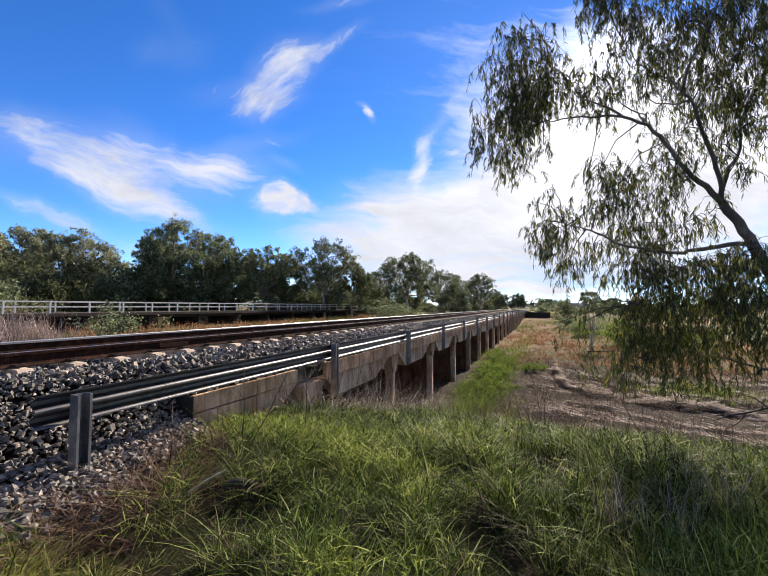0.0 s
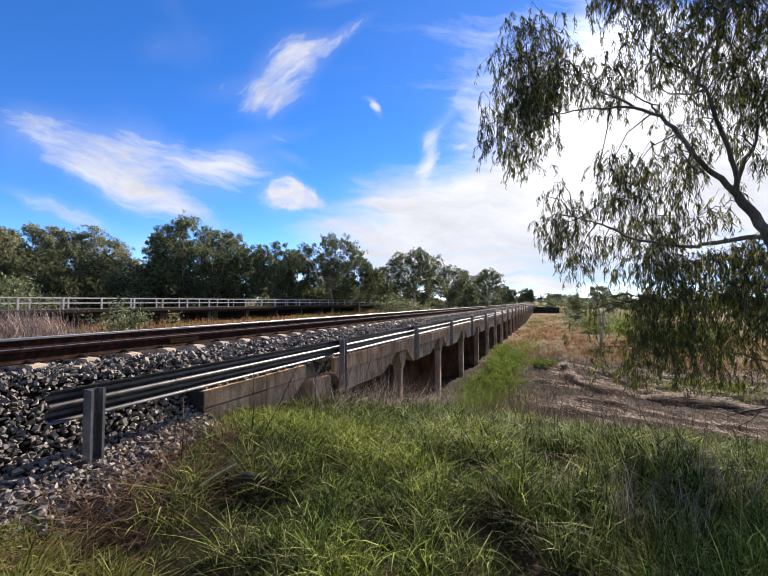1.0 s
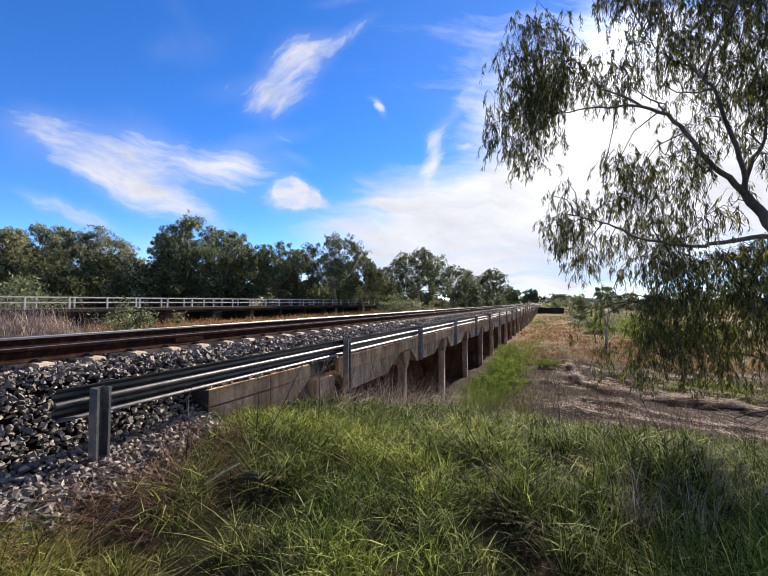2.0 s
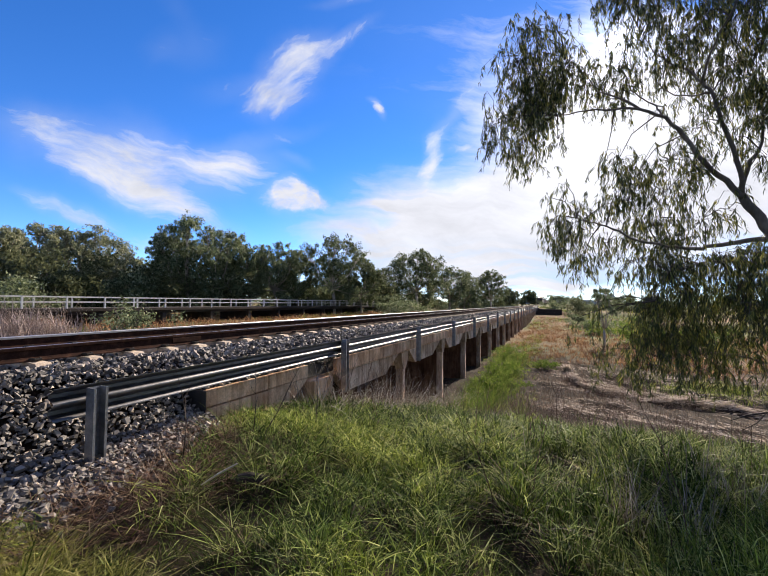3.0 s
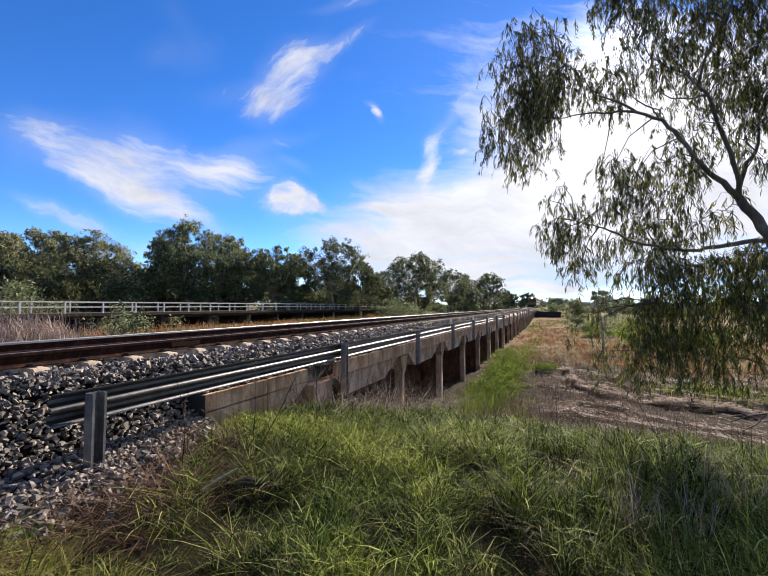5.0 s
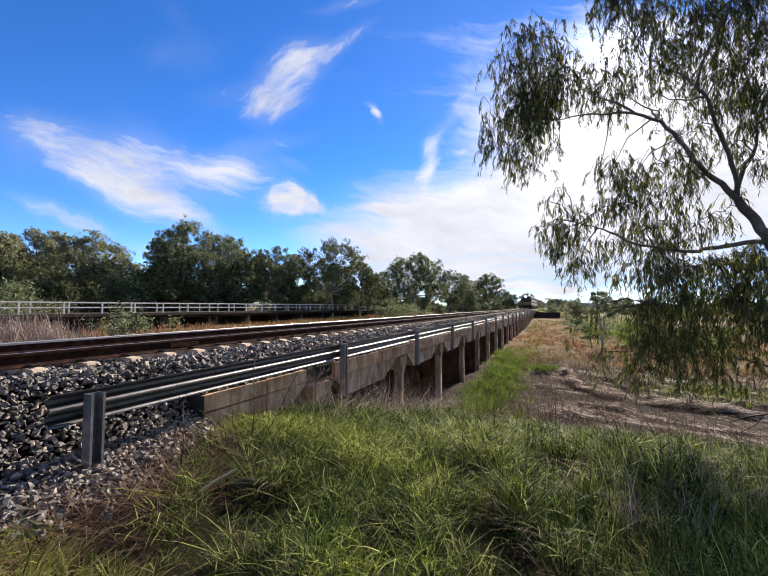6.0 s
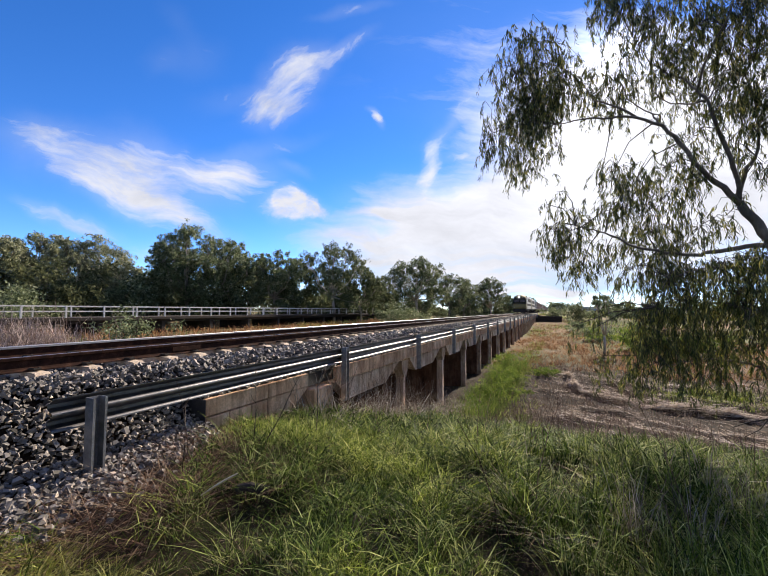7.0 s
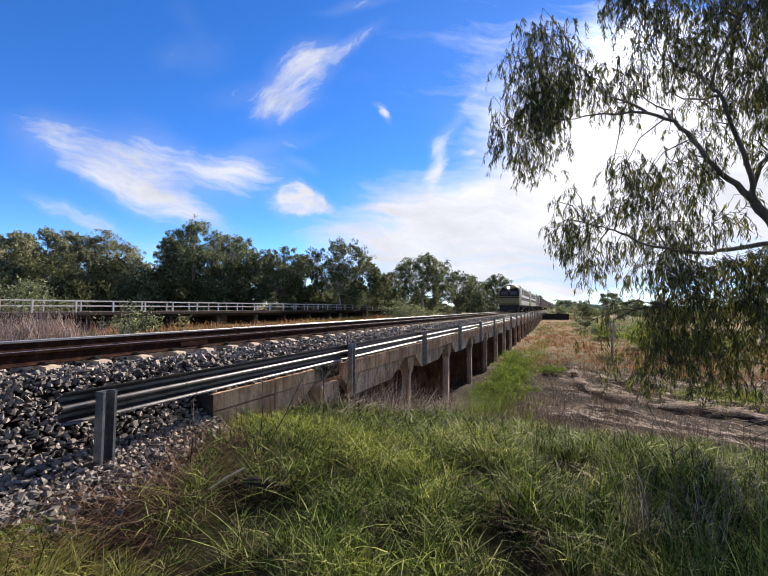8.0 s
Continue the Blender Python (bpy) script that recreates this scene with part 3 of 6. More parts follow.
def build_track():
    tr = thing("railway_track", None, "straight ballasted railway track with concrete sleepers", "railway track")
    for nm, x in (("near_rail", RAIL_N), ("far_rail", RAIL_F)):
        bm = bmesh.new()
        extrude_profile(bm, RAIL_PROFILE, (x, -30, track_z(x)), (x, 760, track_z(x)), RT, UP)
        r = part("rail", bm, M["rust"], tr, "rusty steel rail with a worn bright head")
        r.data.materials.append(M["polish"])
        for f in r.data.polygons:
            c = f.center.z - track_z(x)
            if c > 0.183 or (x == RAIL_F and c > 0.155 and f.normal.x > 0.5):
                f.material_index = 1
    bm = bmesh.new()
    extrude_profile(bm, [(-1.06, -0.03), (-1.06, -0.2), (1.06, -0.2), (1.06, -0.03), (1.02, 0.01), (-1.02, 0.01)], (0, -0.085, 0), (0, 0.085, 0), RT, UP)
    me = bpy.data.meshes.new("sleeper")
    bm.to_mesh(me)
    bm.free()
    me.materials.append(M["sleeper"])
    for i in range(240):
        s = new("sleeper", me)
        s.parent = tr
        s.location = (-6.95 + random.uniform(-0.02, 0.02), -14.2 + 0.61 * i, track_z(-6.95) - 0.012)
        s.rotation_euler = (0, 0.02, random.uniform(-0.01, 0.01))
    # spring clips on the rail feet and a fish plate joint
    clip = bmesh.new()
    tube(clip, [(-0.05, -0.05, 0.01), (0.0, -0.05, 0.035), (0.05, -0.03, 0.03), (0.06, 0.03, 0.03), (0.0, 0.05, 0.035), (-0.05, 0.05, 0.012)], [0.019] * 6, 6)
    cme = bpy.data.meshes.new("rail_clip")
    clip.to_mesh(cme)
    clip.free()
    cme.materials.append(M["black_paint"])
    for i in range(72):
        for x, s in ((RAIL_N + 0.085, 1), (RAIL_N - 0.085, -1), (RAIL_F + 0.085, 1), (RAIL_F - 0.085, -1)):
            c = new("rail_clip", cme)
            c.parent = tr
            c.location = (x, -2.0 + 0.61 * i, track_z(x))
            c.scale = (s, 1, 1)
    bm = bmesh.new()
    box(bm, (RAIL_N + 0.01, 4.9, track_z(RAIL_N) + 0.045), (RAIL_N + 0.032, 5.5, track_z(RAIL_N) + 0.135), 0.008)
    part("fish_plate", bm, M["rust"], tr)
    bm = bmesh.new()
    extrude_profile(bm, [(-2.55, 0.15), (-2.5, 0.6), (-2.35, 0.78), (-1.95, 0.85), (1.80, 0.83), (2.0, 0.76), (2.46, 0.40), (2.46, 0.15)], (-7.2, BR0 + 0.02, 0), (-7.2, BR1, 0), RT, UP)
    part("ballast_bed", bm, M["ballast"], tr, "bed of crushed rock, near black for the shade between stones")
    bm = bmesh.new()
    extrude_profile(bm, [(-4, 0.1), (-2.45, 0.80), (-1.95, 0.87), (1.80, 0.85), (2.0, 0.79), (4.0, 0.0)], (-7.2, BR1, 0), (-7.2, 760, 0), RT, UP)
    part("ballast_bed", bm, M["ballast"], tr, "bed of crushed rock, near black for the shade between stones")


BALLAST_X = [-9.6, -9.3, -8.75, -5.4, -5.2, -4.72]
BALLAST_Z = [0.60, 0.78, 0.88, 0.87, 0.79, 0.46]
SHOULDER_X = [-10.5, -9.3, -8.75, -5.42, -5.3, -4.8, -4.5, -3.3, -2.7]
SHOULDER_Z = [0.1, 0.78, 0.88, 0.88, 0.80, 0.14, 0.06, 0.03, -0.06]
CUBE = np.array([(-1, -1, -1), (1, -1, -1), (1, 1, -1), (-1, 1, -1), (-1, -1, 1), (1, -1, 1), (1, 1, 1), (-1, 1, 1)], float)
CUBE_F = np.array([(0, 3, 2, 1), (4, 5, 6, 7), (0, 1, 5, 4), (1, 2, 6, 5), (2, 3, 7, 6), (3, 0, 4, 7)])


def rocks(g, pos, size):
    """Angular crushed stones: jittered, squashed and turned boxes."""
    n = len(pos)
    v = CUBE[None] * g.uniform((0.8, 0.55, 0.28), (1.45, 0.95, 0.6), (n, 3))[:, None]
    v[:, :, :2] += g.normal(0, 0.2, (n, 8, 2))
    v[:, 4:, 2] += v[:, 4:, 0] * g.normal(0, 0.25, (n, 1)) + v[:, 4:, 1] * g.normal(0, 0.25, (n, 1))
    v[:, 4:, :2] *= g.uniform(0.5, 0.9, (n, 1, 2))
    v *= size[:, None, None] * 0.5
    yaw, tip, lean = g.uniform(0, 6.2832, n), g.normal(0, 0.75, n), g.uniform(0, 6.2832, n)
    ax = np.stack([np.cos(lean), np.sin(lean), np.zeros(n)], 1)
    c, sn = np.cos(tip), np.sin(tip)
    K = np.zeros((n, 3, 3))
    K[:, 0, 2], K[:, 1, 2], K[:, 2, 0], K[:, 2, 1] = ax[:, 1], -ax[:, 0], -ax[:, 1], ax[:, 0]
    tilt = np.eye(3) + sn[:, None, None] * K + (1 - c)[:, None, None] * (K @ K)
    turn = np.zeros((n, 3, 3))
    turn[:, 0, 0], turn[:, 0, 1], turn[:, 1, 0], turn[:, 1, 1], turn[:, 2, 2] = np.cos(yaw), -np.sin(yaw), np.sin(yaw), np.cos(yaw), 1
    R3 = tilt @ turn
    v = np.einsum("nij,nkj->nki", R3, v) + pos[:, None]
    return v.reshape(-1, 3), (np.arange(n)[:, None, None] * 8 + CUBE_F[None]).reshape(-1, 4)


def unit(v):
    return v / (np.linalg.norm(v, axis=1, keepdims=True) + 1e-9)


def build_stones():
    g = np.random.default_rng(3)
    heap = thing("ballast", None, "loose grey angular crushed rock ballast beside the rails", "ballast")

    def lay(n, x0, x1, y0, y1, s0, s1, xs, zs):
        x, y = g.uniform(x0, x1, n), g.uniform(y0, y1, n)
        on = np.interp(x, xs, zs)
        return np.stack([x, y, on + g.uniform(-0.05, 0.055, n)], 1), s0 + (s1 - s0) * g.uniform(0, 1, n) ** 1.4

    sets = [lay(12500, -5.9, -3.1, 0.2, 4.24, 0.034, 0.068, SHOULDER_X, SHOULDER_Z), lay(2600, -9.4, -3.6, -14, 0.2, 0.09, 0.17, SHOULDER_X, SHOULDER_Z), lay(3600, -8.4, -5.4, 0.4, 4.2, 0.045, 0.08, SHOULDER_X, SHOULDER_Z), lay(6800, -6.0, -4.71, 4.3, 14, 0.038, 0.09, BALLAST_X, BALLAST_Z), lay(6400, -6.0, -4.71, 14, 40, 0.05, 0.085, BALLAST_X, BALLAST_Z), lay(1900, -6.1, -4.71, 40, 118, 0.07, 0.13, BALLAST_X, BALLAST_Z), lay(1800, -8.9, -6.3, 4.3, 60, 0.06, 0.1, BALLAST_X, BALLAST_Z)]
    pos, size = np.concatenate([q[0] for q in sets]), np.concatenate([q[1] for q in sets])
    pos[:, 2] -= np.where((pos[:, 0] > -8.2) & (pos[:, 0] < -5.72), 0.03, 0)
    thin = (pos[:, 0] > -3.95) & (g.uniform(0, 1, len(pos)) < 0.5)
    past = (pos[:, 0] > -3.55 - np.maximum(pos[:, 1] - 2.4, 0) * 0.5 + g.normal(0, 0.12, len(pos))) & (pos[:, 1] < 4.3)
    keep = ~(thin | past)
    pos, size = pos[keep], size[keep]
    close = np.flatnonzero((pos[:, 0] > -4.35) & (pos[:, 1] > 1.6) & (pos[:, 1] < 3.4))[:300]
    rest = np.ones(len(pos), bool)
    rest[close] = False
    v, f = rocks(g, pos[rest], size[rest])
    ob = soup("rubble", v, f, M["stone_mix"], heap, flat=True)
    ob["kind"] = "stuff"
    shapes = []
    for k in range(14):
        v, f = rocks(g, np.zeros((1, 3)), np.ones(1))
        me = bpy.data.meshes.new("stone")
        me.from_pydata(v.tolist(), [], f.tolist())
        me.materials.append(M["stone"])
        shapes.append(me)
    for i in close:
        s = new("stone", shapes[i % 14])
        s.parent = heap
        s.location = pos[i]
        s.scale = (size[i],) * 3
        s.rotation_euler = (random.gauss(0, 0.3), random.gauss(0, 0.3), random.uniform(0, 6))


def w_section(n=26):
    """Back of a w-beam: folds of a rounded wave, 0.33 m high."""
    out = []
    for k in range(n + 1):
        s = k / n
        wave = math.cos(4 * math.pi * s)
        out.append((0.042 * max(-0.85, min(0.85, 1.25 * wave)) / 0.85, 0.33 * s))
    return out


W_BEAM = w_section()


def build_guard_rail():
    g = thing("guard_rail", None, "galvanised steel w-beam guard rail on channel posts", "guard rail")
    n = 23
    closed = W_BEAM + [(u - 0.006, v) for u, v in W_BEAM[::-1]]
    for i in range(n):
        y0 = POST0 + SPAN * i - (0.35 if i == 0 else 0.16)
        bm = bmesh.new()
        extrude_profile(bm, closed, (POST_X - 0.13, y0, 0.54), (POST_X - 0.13, POST0 + SPAN * (i + 1) + 0.12, 0.54), RT, UP)
        beam = part("beam", bm, M["galv"], g, smooth=True)
        beam.data.set_sharp_from_angle(angle=radians(40))
    bm = bmesh.new()
    extrude_profile(bm, [(-0.06, -0.07), (0.07, -0.07), (0.07, -0.045), (0.063, -0.045), (0.063, -0.063), (-0.053, -0.063), (-0.053, 0.063), (0.063, 0.063), (0.063, 0.045), (0.07, 0.045), (0.07, 0.07), (-0.06, 0.07)], (0, 0, -0.30), (0, 0, 0.885), RT, Vector((0, 1, 0)))
    slot = bmesh.new()
    bmesh.ops.create_cone(slot, cap_ends=True, segments=8, radius1=0.016, radius2=0.013, depth=0.014, matrix=Matrix.Rotation(math.pi / 2, 4, "X"))
    bolt = bpy.data.meshes.new("bolt")
    slot.to_mesh(bolt)
    slot.free()
    bolt.materials.append(M["galv"])
    me = bpy.data.meshes.new("post")
    bm.to_mesh(me)
    bm.free()
    me.materials.append(M["galv_dull"])
    for i in range(n + 1):
        p = new("post", me)
        p.parent = g
        p.location = (POST_X, POST0 + SPAN * i, 0 if i else -0.05)
        for dz in (0.60, 0.78):
            s = new("bolt", bolt)
            s.parent = p
            s.location = (-0.047, 0.012, dz)
            s.rotation_euler = (0, 0, radians(90))
    for i in range(1, n):
        for dz in (0.62, 0.70, 0.79):
            for dy in (-0.30, -0.22):
                s = new("splice_bolt", bolt)
                s.parent = g
                s.location = (POST_X - 0.085, POST0 + SPAN * i + dy, dz)
                s.rotation_euler = (0, 0, radians(90))


def prism_x(pts, x0, x1):
    """A slab between two x planes with an outline in y and z."""
    bm = bmesh.new()
    extrude_profile(bm, pts, (x0, 0, 0), (x1, 0, 0), Vector((0, 1, 0)), UP)
    return bm


def build_bridge():
    b = thing("railway_viaduct", None, "long low concrete railway viaduct stained rusty brown", "bridge")
    # wing wall at the near end, in blocks
    for y0, y1 in ((BR0, 5.62), (5.632, 6.86)):
        bm = bmesh.new()
        box(bm, (-4.74, y0, 0.19), (-4.65, y1, 0.44), 0.012)
        part("coping_block", bm, M["concrete"], b)
    bm = bmesh.new()
    box(bm, (-4.97, BR0, -1.3), (-4.675, 5.62, 0.172), 0.012)
    part("wall_block", bm, M["concrete"], b)
    part("wall_block", prism_x([(5.632, -0.62), (6.06, -0.34), (6.76, 0.1), (6.86, 0.182), (5.632, 0.182)], -4.97, -4.66), M["concrete"], b)
    bm = bmesh.new()
    box(bm, (-9.7, BR0, -1.3), (-4.98, 4.6, 0.14), 0.012)
    part("abutment_wall", bm, M["concrete"], b)
    # unseen wall, added to stop light coming in from the far side
    bm = bmesh.new()
    box(bm, (-9.75, 4.63, -2.0), (-9.4, 13.2, -0.03), 0.012)
    part("far_wing_wall", bm, M["concrete"], b)
    # thin slab added over the wall's end, painted black as its shade
    bm = bmesh.new()
    box(bm, (-5.35, BR0 - 0.022, -0.4), (-4.652, BR0 - 0.002, 0.436), 0.004)
    part("end_face", bm, M["end_shade"], b, "end of the wing wall, black for the shade on it")
    # joints between the courses and a lower course of stones
    for k, (y0, y1) in enumerate(((BR0 + 0.0, 4.72), (4.735, 5.2), (5.215, 5.61))):
        bm = bmesh.new()
        box(bm, (-4.7, y0, -0.16), (-4.645 + 0.004 * (k % 2), y1, 0.172), 0.01)
        part("face_block", bm, M["concrete"], b)
    bm = bmesh.new()
    box(bm, (-9.6, 4.62, -0.02), (-4.94, BR1, 0.14))
    part("deck_slab", bm, M["concrete"], b)
    for i in range(22):
        ya, yb = POST0 + SPAN * (i + 1) + (-0.04 if i == 0 else 0), POST0 + SPAN * (i + 2)
        for k in range(2):
            y0, y1 = ya + (yb - ya) * k / 2 + 0.006, ya + (yb - ya) * (k + 1) / 2 - 0.006
            bm = bmesh.new()
            box(bm, (-4.70, y0, 0.12), (-4.60 + random.uniform(-0.008, 0.008), y1, 0.44), 0.012)
            part("kerb_panel", bm, M["concrete_kerb"], b)
        y0 = POST0 + SPAN * (i + 1)
        part("edge_girder", prism_x([(y0 + 0.5, -0.022), (yb - 0.6, -0.022), (yb - 1.75, -0.54), (y0 + 1.2, -0.54)], -5.2, -4.93), M["concrete_pale"], b)
        part("inner_girder", prism_x([(y0 + 0.5, -0.022), (yb - 0.6, -0.022), (yb - 1.75, -0.54), (y0 + 1.2, -0.54)], -9.3, -9.05), M["concrete"], b)
    for i in range(23):
        y = POST0 + SPAN * (i + 1)
        gz = float(ground_z(-5.3, y)) - 0.4
        for x in (-5.08, -9.3):
            bm = bmesh.new()
            box(bm, (x - 0.14, y - 0.115, gz), (x + 0.14, y + 0.115, -0.62), 0.02)
            col = part("pier_column", bm, M["concrete_pale"], b)
            bm = bmesh.new()
            extrude_profile(bm, [(y - 0.34, -0.035), (y + 0.34, -0.035), (y + 0.31, -0.30), (y + 0.17, -0.52), (y + 0.12, -0.63), (y - 0.12, -0.63), (y - 0.17, -0.52), (y - 0.31, -0.30)], (x - 0.15, 0, 0), (x + 0.17, 0, 0), Vector((0, 1, 0)), UP)
            part("column_head", bm, M["concrete_pale"], col)
        bm = bmesh.new()
        extrude_profile(bm, [(y - 0.45, -0.03), (y + 0.45, -0.03), (y + 0.45, -0.3), (y + 0.25, -0.5), (y - 0.25, -0.5), (y - 0.45, -0.3)], (-9.45, 0, 0), (-5.24, 0, 0), Vector((0, 1, 0)), UP)
        part("headstock", bm, M["concrete"], b)
        if i:
            # wall colour includes the shade under the deck
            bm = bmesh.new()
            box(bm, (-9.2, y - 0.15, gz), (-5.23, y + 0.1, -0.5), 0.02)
            part("pier_wall", bm, M["concrete_shade"], b, "stained brown pier wall, darkened for the shade under the deck")
    bm = bmesh.new()
    box(bm, (-5.2, 6.84, 0.035), (-4.86, 7.93, 0.42), 0.01)
    part("recessed_panel", bm, M["concrete"], b)
    bm = bmesh.new()
    box(bm, (-4.92, 6.87, -0.37), (-4.50, 7.56, 0.12), 0.02)
    part("pier_block", bm, M["concrete"], b)
    bm = bmesh.new()
    box(bm, (-4.92, 6.89, -1.8), (-4.52, 7.58, -0.385), 0.02)
    part("pier_block", bm, M["concrete"], b)
    bm = bmesh.new()
    box(bm, (-9.8, BR1 - 0.8, -3), (2.2, BR1 + 0.6, 0.12), 0.03)
    part("end_abutment", bm, M["timber"], b, "dark retaining wall at the bridge end")


build_track()
build_guard_rail()
build_bridge()
build_stones()


def build_far_bridge():
    b = thing("road_bridge", None, "low dark road bridge with white post and rail fence", "bridge")
    X = -42.0
    bm = bmesh.new()
    box(bm, (X - 6, -30, 0.66), (X + 0.3, 92, 0.95))
    part("deck", bm, M["timber"], b)
    for gx in (X - 0.6, X - 2.8, X - 5.2):
        bm = bmesh.new()
        box(bm, (gx - 0.2, -30, 0.3), (gx + 0.2, 92, 0.66))
        part("girder", bm, M["timber"], b)
    for fx in (X, X - 5.6):
        for z in (2.05, 1.55):
            bm = bmesh.new()
            box(bm, (fx - 0.05, -30, z - 0.05), (fx + 0.05, 91, z + 0.05))
            part("rail", bm, M["white"], b)
        for i in range(36):
            bm = bmesh.new()
            box(bm, (fx - 0.07, -29 + 3.4 * i - 0.065, 0.95), (fx + 0.07, -29 + 3.4 * i + 0.065, 2.1))
            part("post", bm, M["white"], b)
    for i in range(16):
        bm = bmesh.new()
        box(bm, (X - 5.5, -24 + 7 * i - 0.2, -1.5), (X + 0.1, -24 + 7 * i + 0.2, 0.38))
        part("pier", bm, M["timber"], b)


build_far_bridge()



# ---- vegetation ----
RNG = np.random.default_rng(7)


def blade_mesh(p, h, wd, az, lean, curl, segs=3, twist=0.6):
    """Tapered curved blades as one vertex and face array. All arguments have one row for each blade."""
    n = len(p)
    s = np.linspace(0, 1, segs + 1)[None, :]
    dx, dy = np.cos(az)[:, None], np.sin(az)[:, None]
    out = h[:, None] * (lean[:, None] * s + curl[:, None] * s ** 2.2)
    up = h[:, None] * (s - 0.45 * (curl[:, None] * s) ** 2 - 0.12 * lean[:, None] * s)
    c = np.stack([p[:, 0:1] + dx * out, p[:, 1:2] + dy * out, p[:, 2:3] + up], -1)
    fa = az + np.pi / 2 + RNG.uniform(-twist, twist, n)
    half = wd[:, None] * 0.5 * (1 - s ** 1.6 * 0.92)
    off = np.stack([np.cos(fa)[:, None] * half, np.sin(fa)[:, None] * half, np.zeros_like(half)], -1)
    v = np.stack([c - off, c + off], 2).reshape(n, -1, 3)
    k = 2 * (segs + 1)
    f = np.array([[2 * i, 2 * i + 1, 2 * i + 3, 2 * i + 2] for i in range(segs)])
    F = (np.arange(n)[:, None, None] * k + f[None]).reshape(-1, 4)
    return v.reshape(-1, 3), F


def tufts(name, xy, per, spread, hr, wr, material, label, lean=(0.05, 0.5), curl=(0.1, 0.9), segs=3, sink=0.03, zoff=0.0, hvar=None, fine=False):
    n = len(xy)
    idx = np.repeat(np.arange(n), per)
    r = spread * np.sqrt(RNG.uniform(0, 1, len(idx)))
    a = RNG.uniform(0, 2 * np.pi, len(idx))
    x, y = xy[idx, 0] + r * np.cos(a), xy[idx, 1] + r * np.sin(a)
    z = ground_z(x, y) - sink + zoff
    th = RNG.uniform(0.65, 1.25, n)
    if hvar is not None:
        th = th * hvar
    h = RNG.uniform(*hr, len(idx)) * th[idx]
    az = a + RNG.normal(0, 0.7, len(idx))
    wd = RNG.uniform(*wr, len(idx)) * (np.clip(0.5 + 0.11 * y, 0.8, 1.6) if fine else 1.0)
    v, f = blade_mesh(np.stack([x, y, z], 1), h, wd, az, RNG.uniform(*lean, len(idx)), RNG.uniform(*curl, len(idx)), segs)
    ob = soup(name, v, f, material)
    return tagged(ob, label, "grass", kind="stuff")


def scatter(n, x0, x1, y0, y1, keep):
    x, y = RNG.uniform(x0, x1, n), RNG.uniform(y0, y1, n)
    k = keep(x, y)
    return np.stack([x[k], y[k]], 1)


def leaf_quads(c, d, length, width, nrm):
    """Narrow two-quad leaves: centre line from c along d, bowed a little."""
    side = np.cross(d, nrm)
    side /= np.linalg.norm(side, axis=1, keepdims=True) + 1e-9
    bow = np.cross(side, d) * (length * 0.16)[:, None]
    L, Wd = length[:, None], width[:, None] * 0.5
    p0, p1, p2 = c, c + d * L * 0.45 + bow, c + d * L
    v = np.stack([p0 - side * Wd * 0.25, p0 + side * Wd * 0.25, p1 - side * Wd, p1 + side * Wd, p2 - side * Wd * 0.15, p2 + side * Wd * 0.15], 1)
    n = len(c)
    f = np.array([[0, 1, 3, 2], [2, 3, 5, 4]])
    return v.reshape(-1, 3), (np.arange(n)[:, None, None] * 6 + f[None]).reshape(-1, 4)


def leaf_cards(c, d, length, width, nrm):
    """Small pointed single-face leaves for trees further off."""
    side = np.cross(d, nrm)
    side /= np.linalg.norm(side, axis=1, keepdims=True) + 1e-9
    L, Wd = length[:, None], width[:, None] * 0.5
    v = np.stack([c - side * Wd, c + side * Wd, c + d * L], 1)
    return v.reshape(-1, 3), np.arange(len(c) * 3).reshape(-1, 3)


# foreground bank
def bank(x, y):
    toe = np.where(y < 4.25, -3.1 - np.maximum(y - 2.4, 0) * 0.6 + 0.22 * fbm(x * 0 + 3, y, 1.7), -4.5)
    return x > toe


def seen_side(x, y):
    return x < 0.5 * y + 1.4


def lee_at(x, y):
    """Tall growth just beyond each hollow, between it and the sun."""
    return np.clip(sum(w * np.exp(-((x - a) ** 2 / (1.4 * r * r) + (y - b - 1.5 * r) ** 2 / (0.35 * r * r))) for a, b, r, w in HOLLOWS), 0, 1)


def bright_at(x, y):
    return np.clip(sum(np.exp(-((x - a) ** 2 + (y - b) ** 2) / (r * r)) for a, b, r in BRIGHT), 0, 1)


def tussock_field(x, y):
    """Where the tussocks stand: high in the tufts, low in the gaps between."""
    return 0.45 * fbm(x, y, 1.6) + 0.95 * fbm(x, y, 7.5)


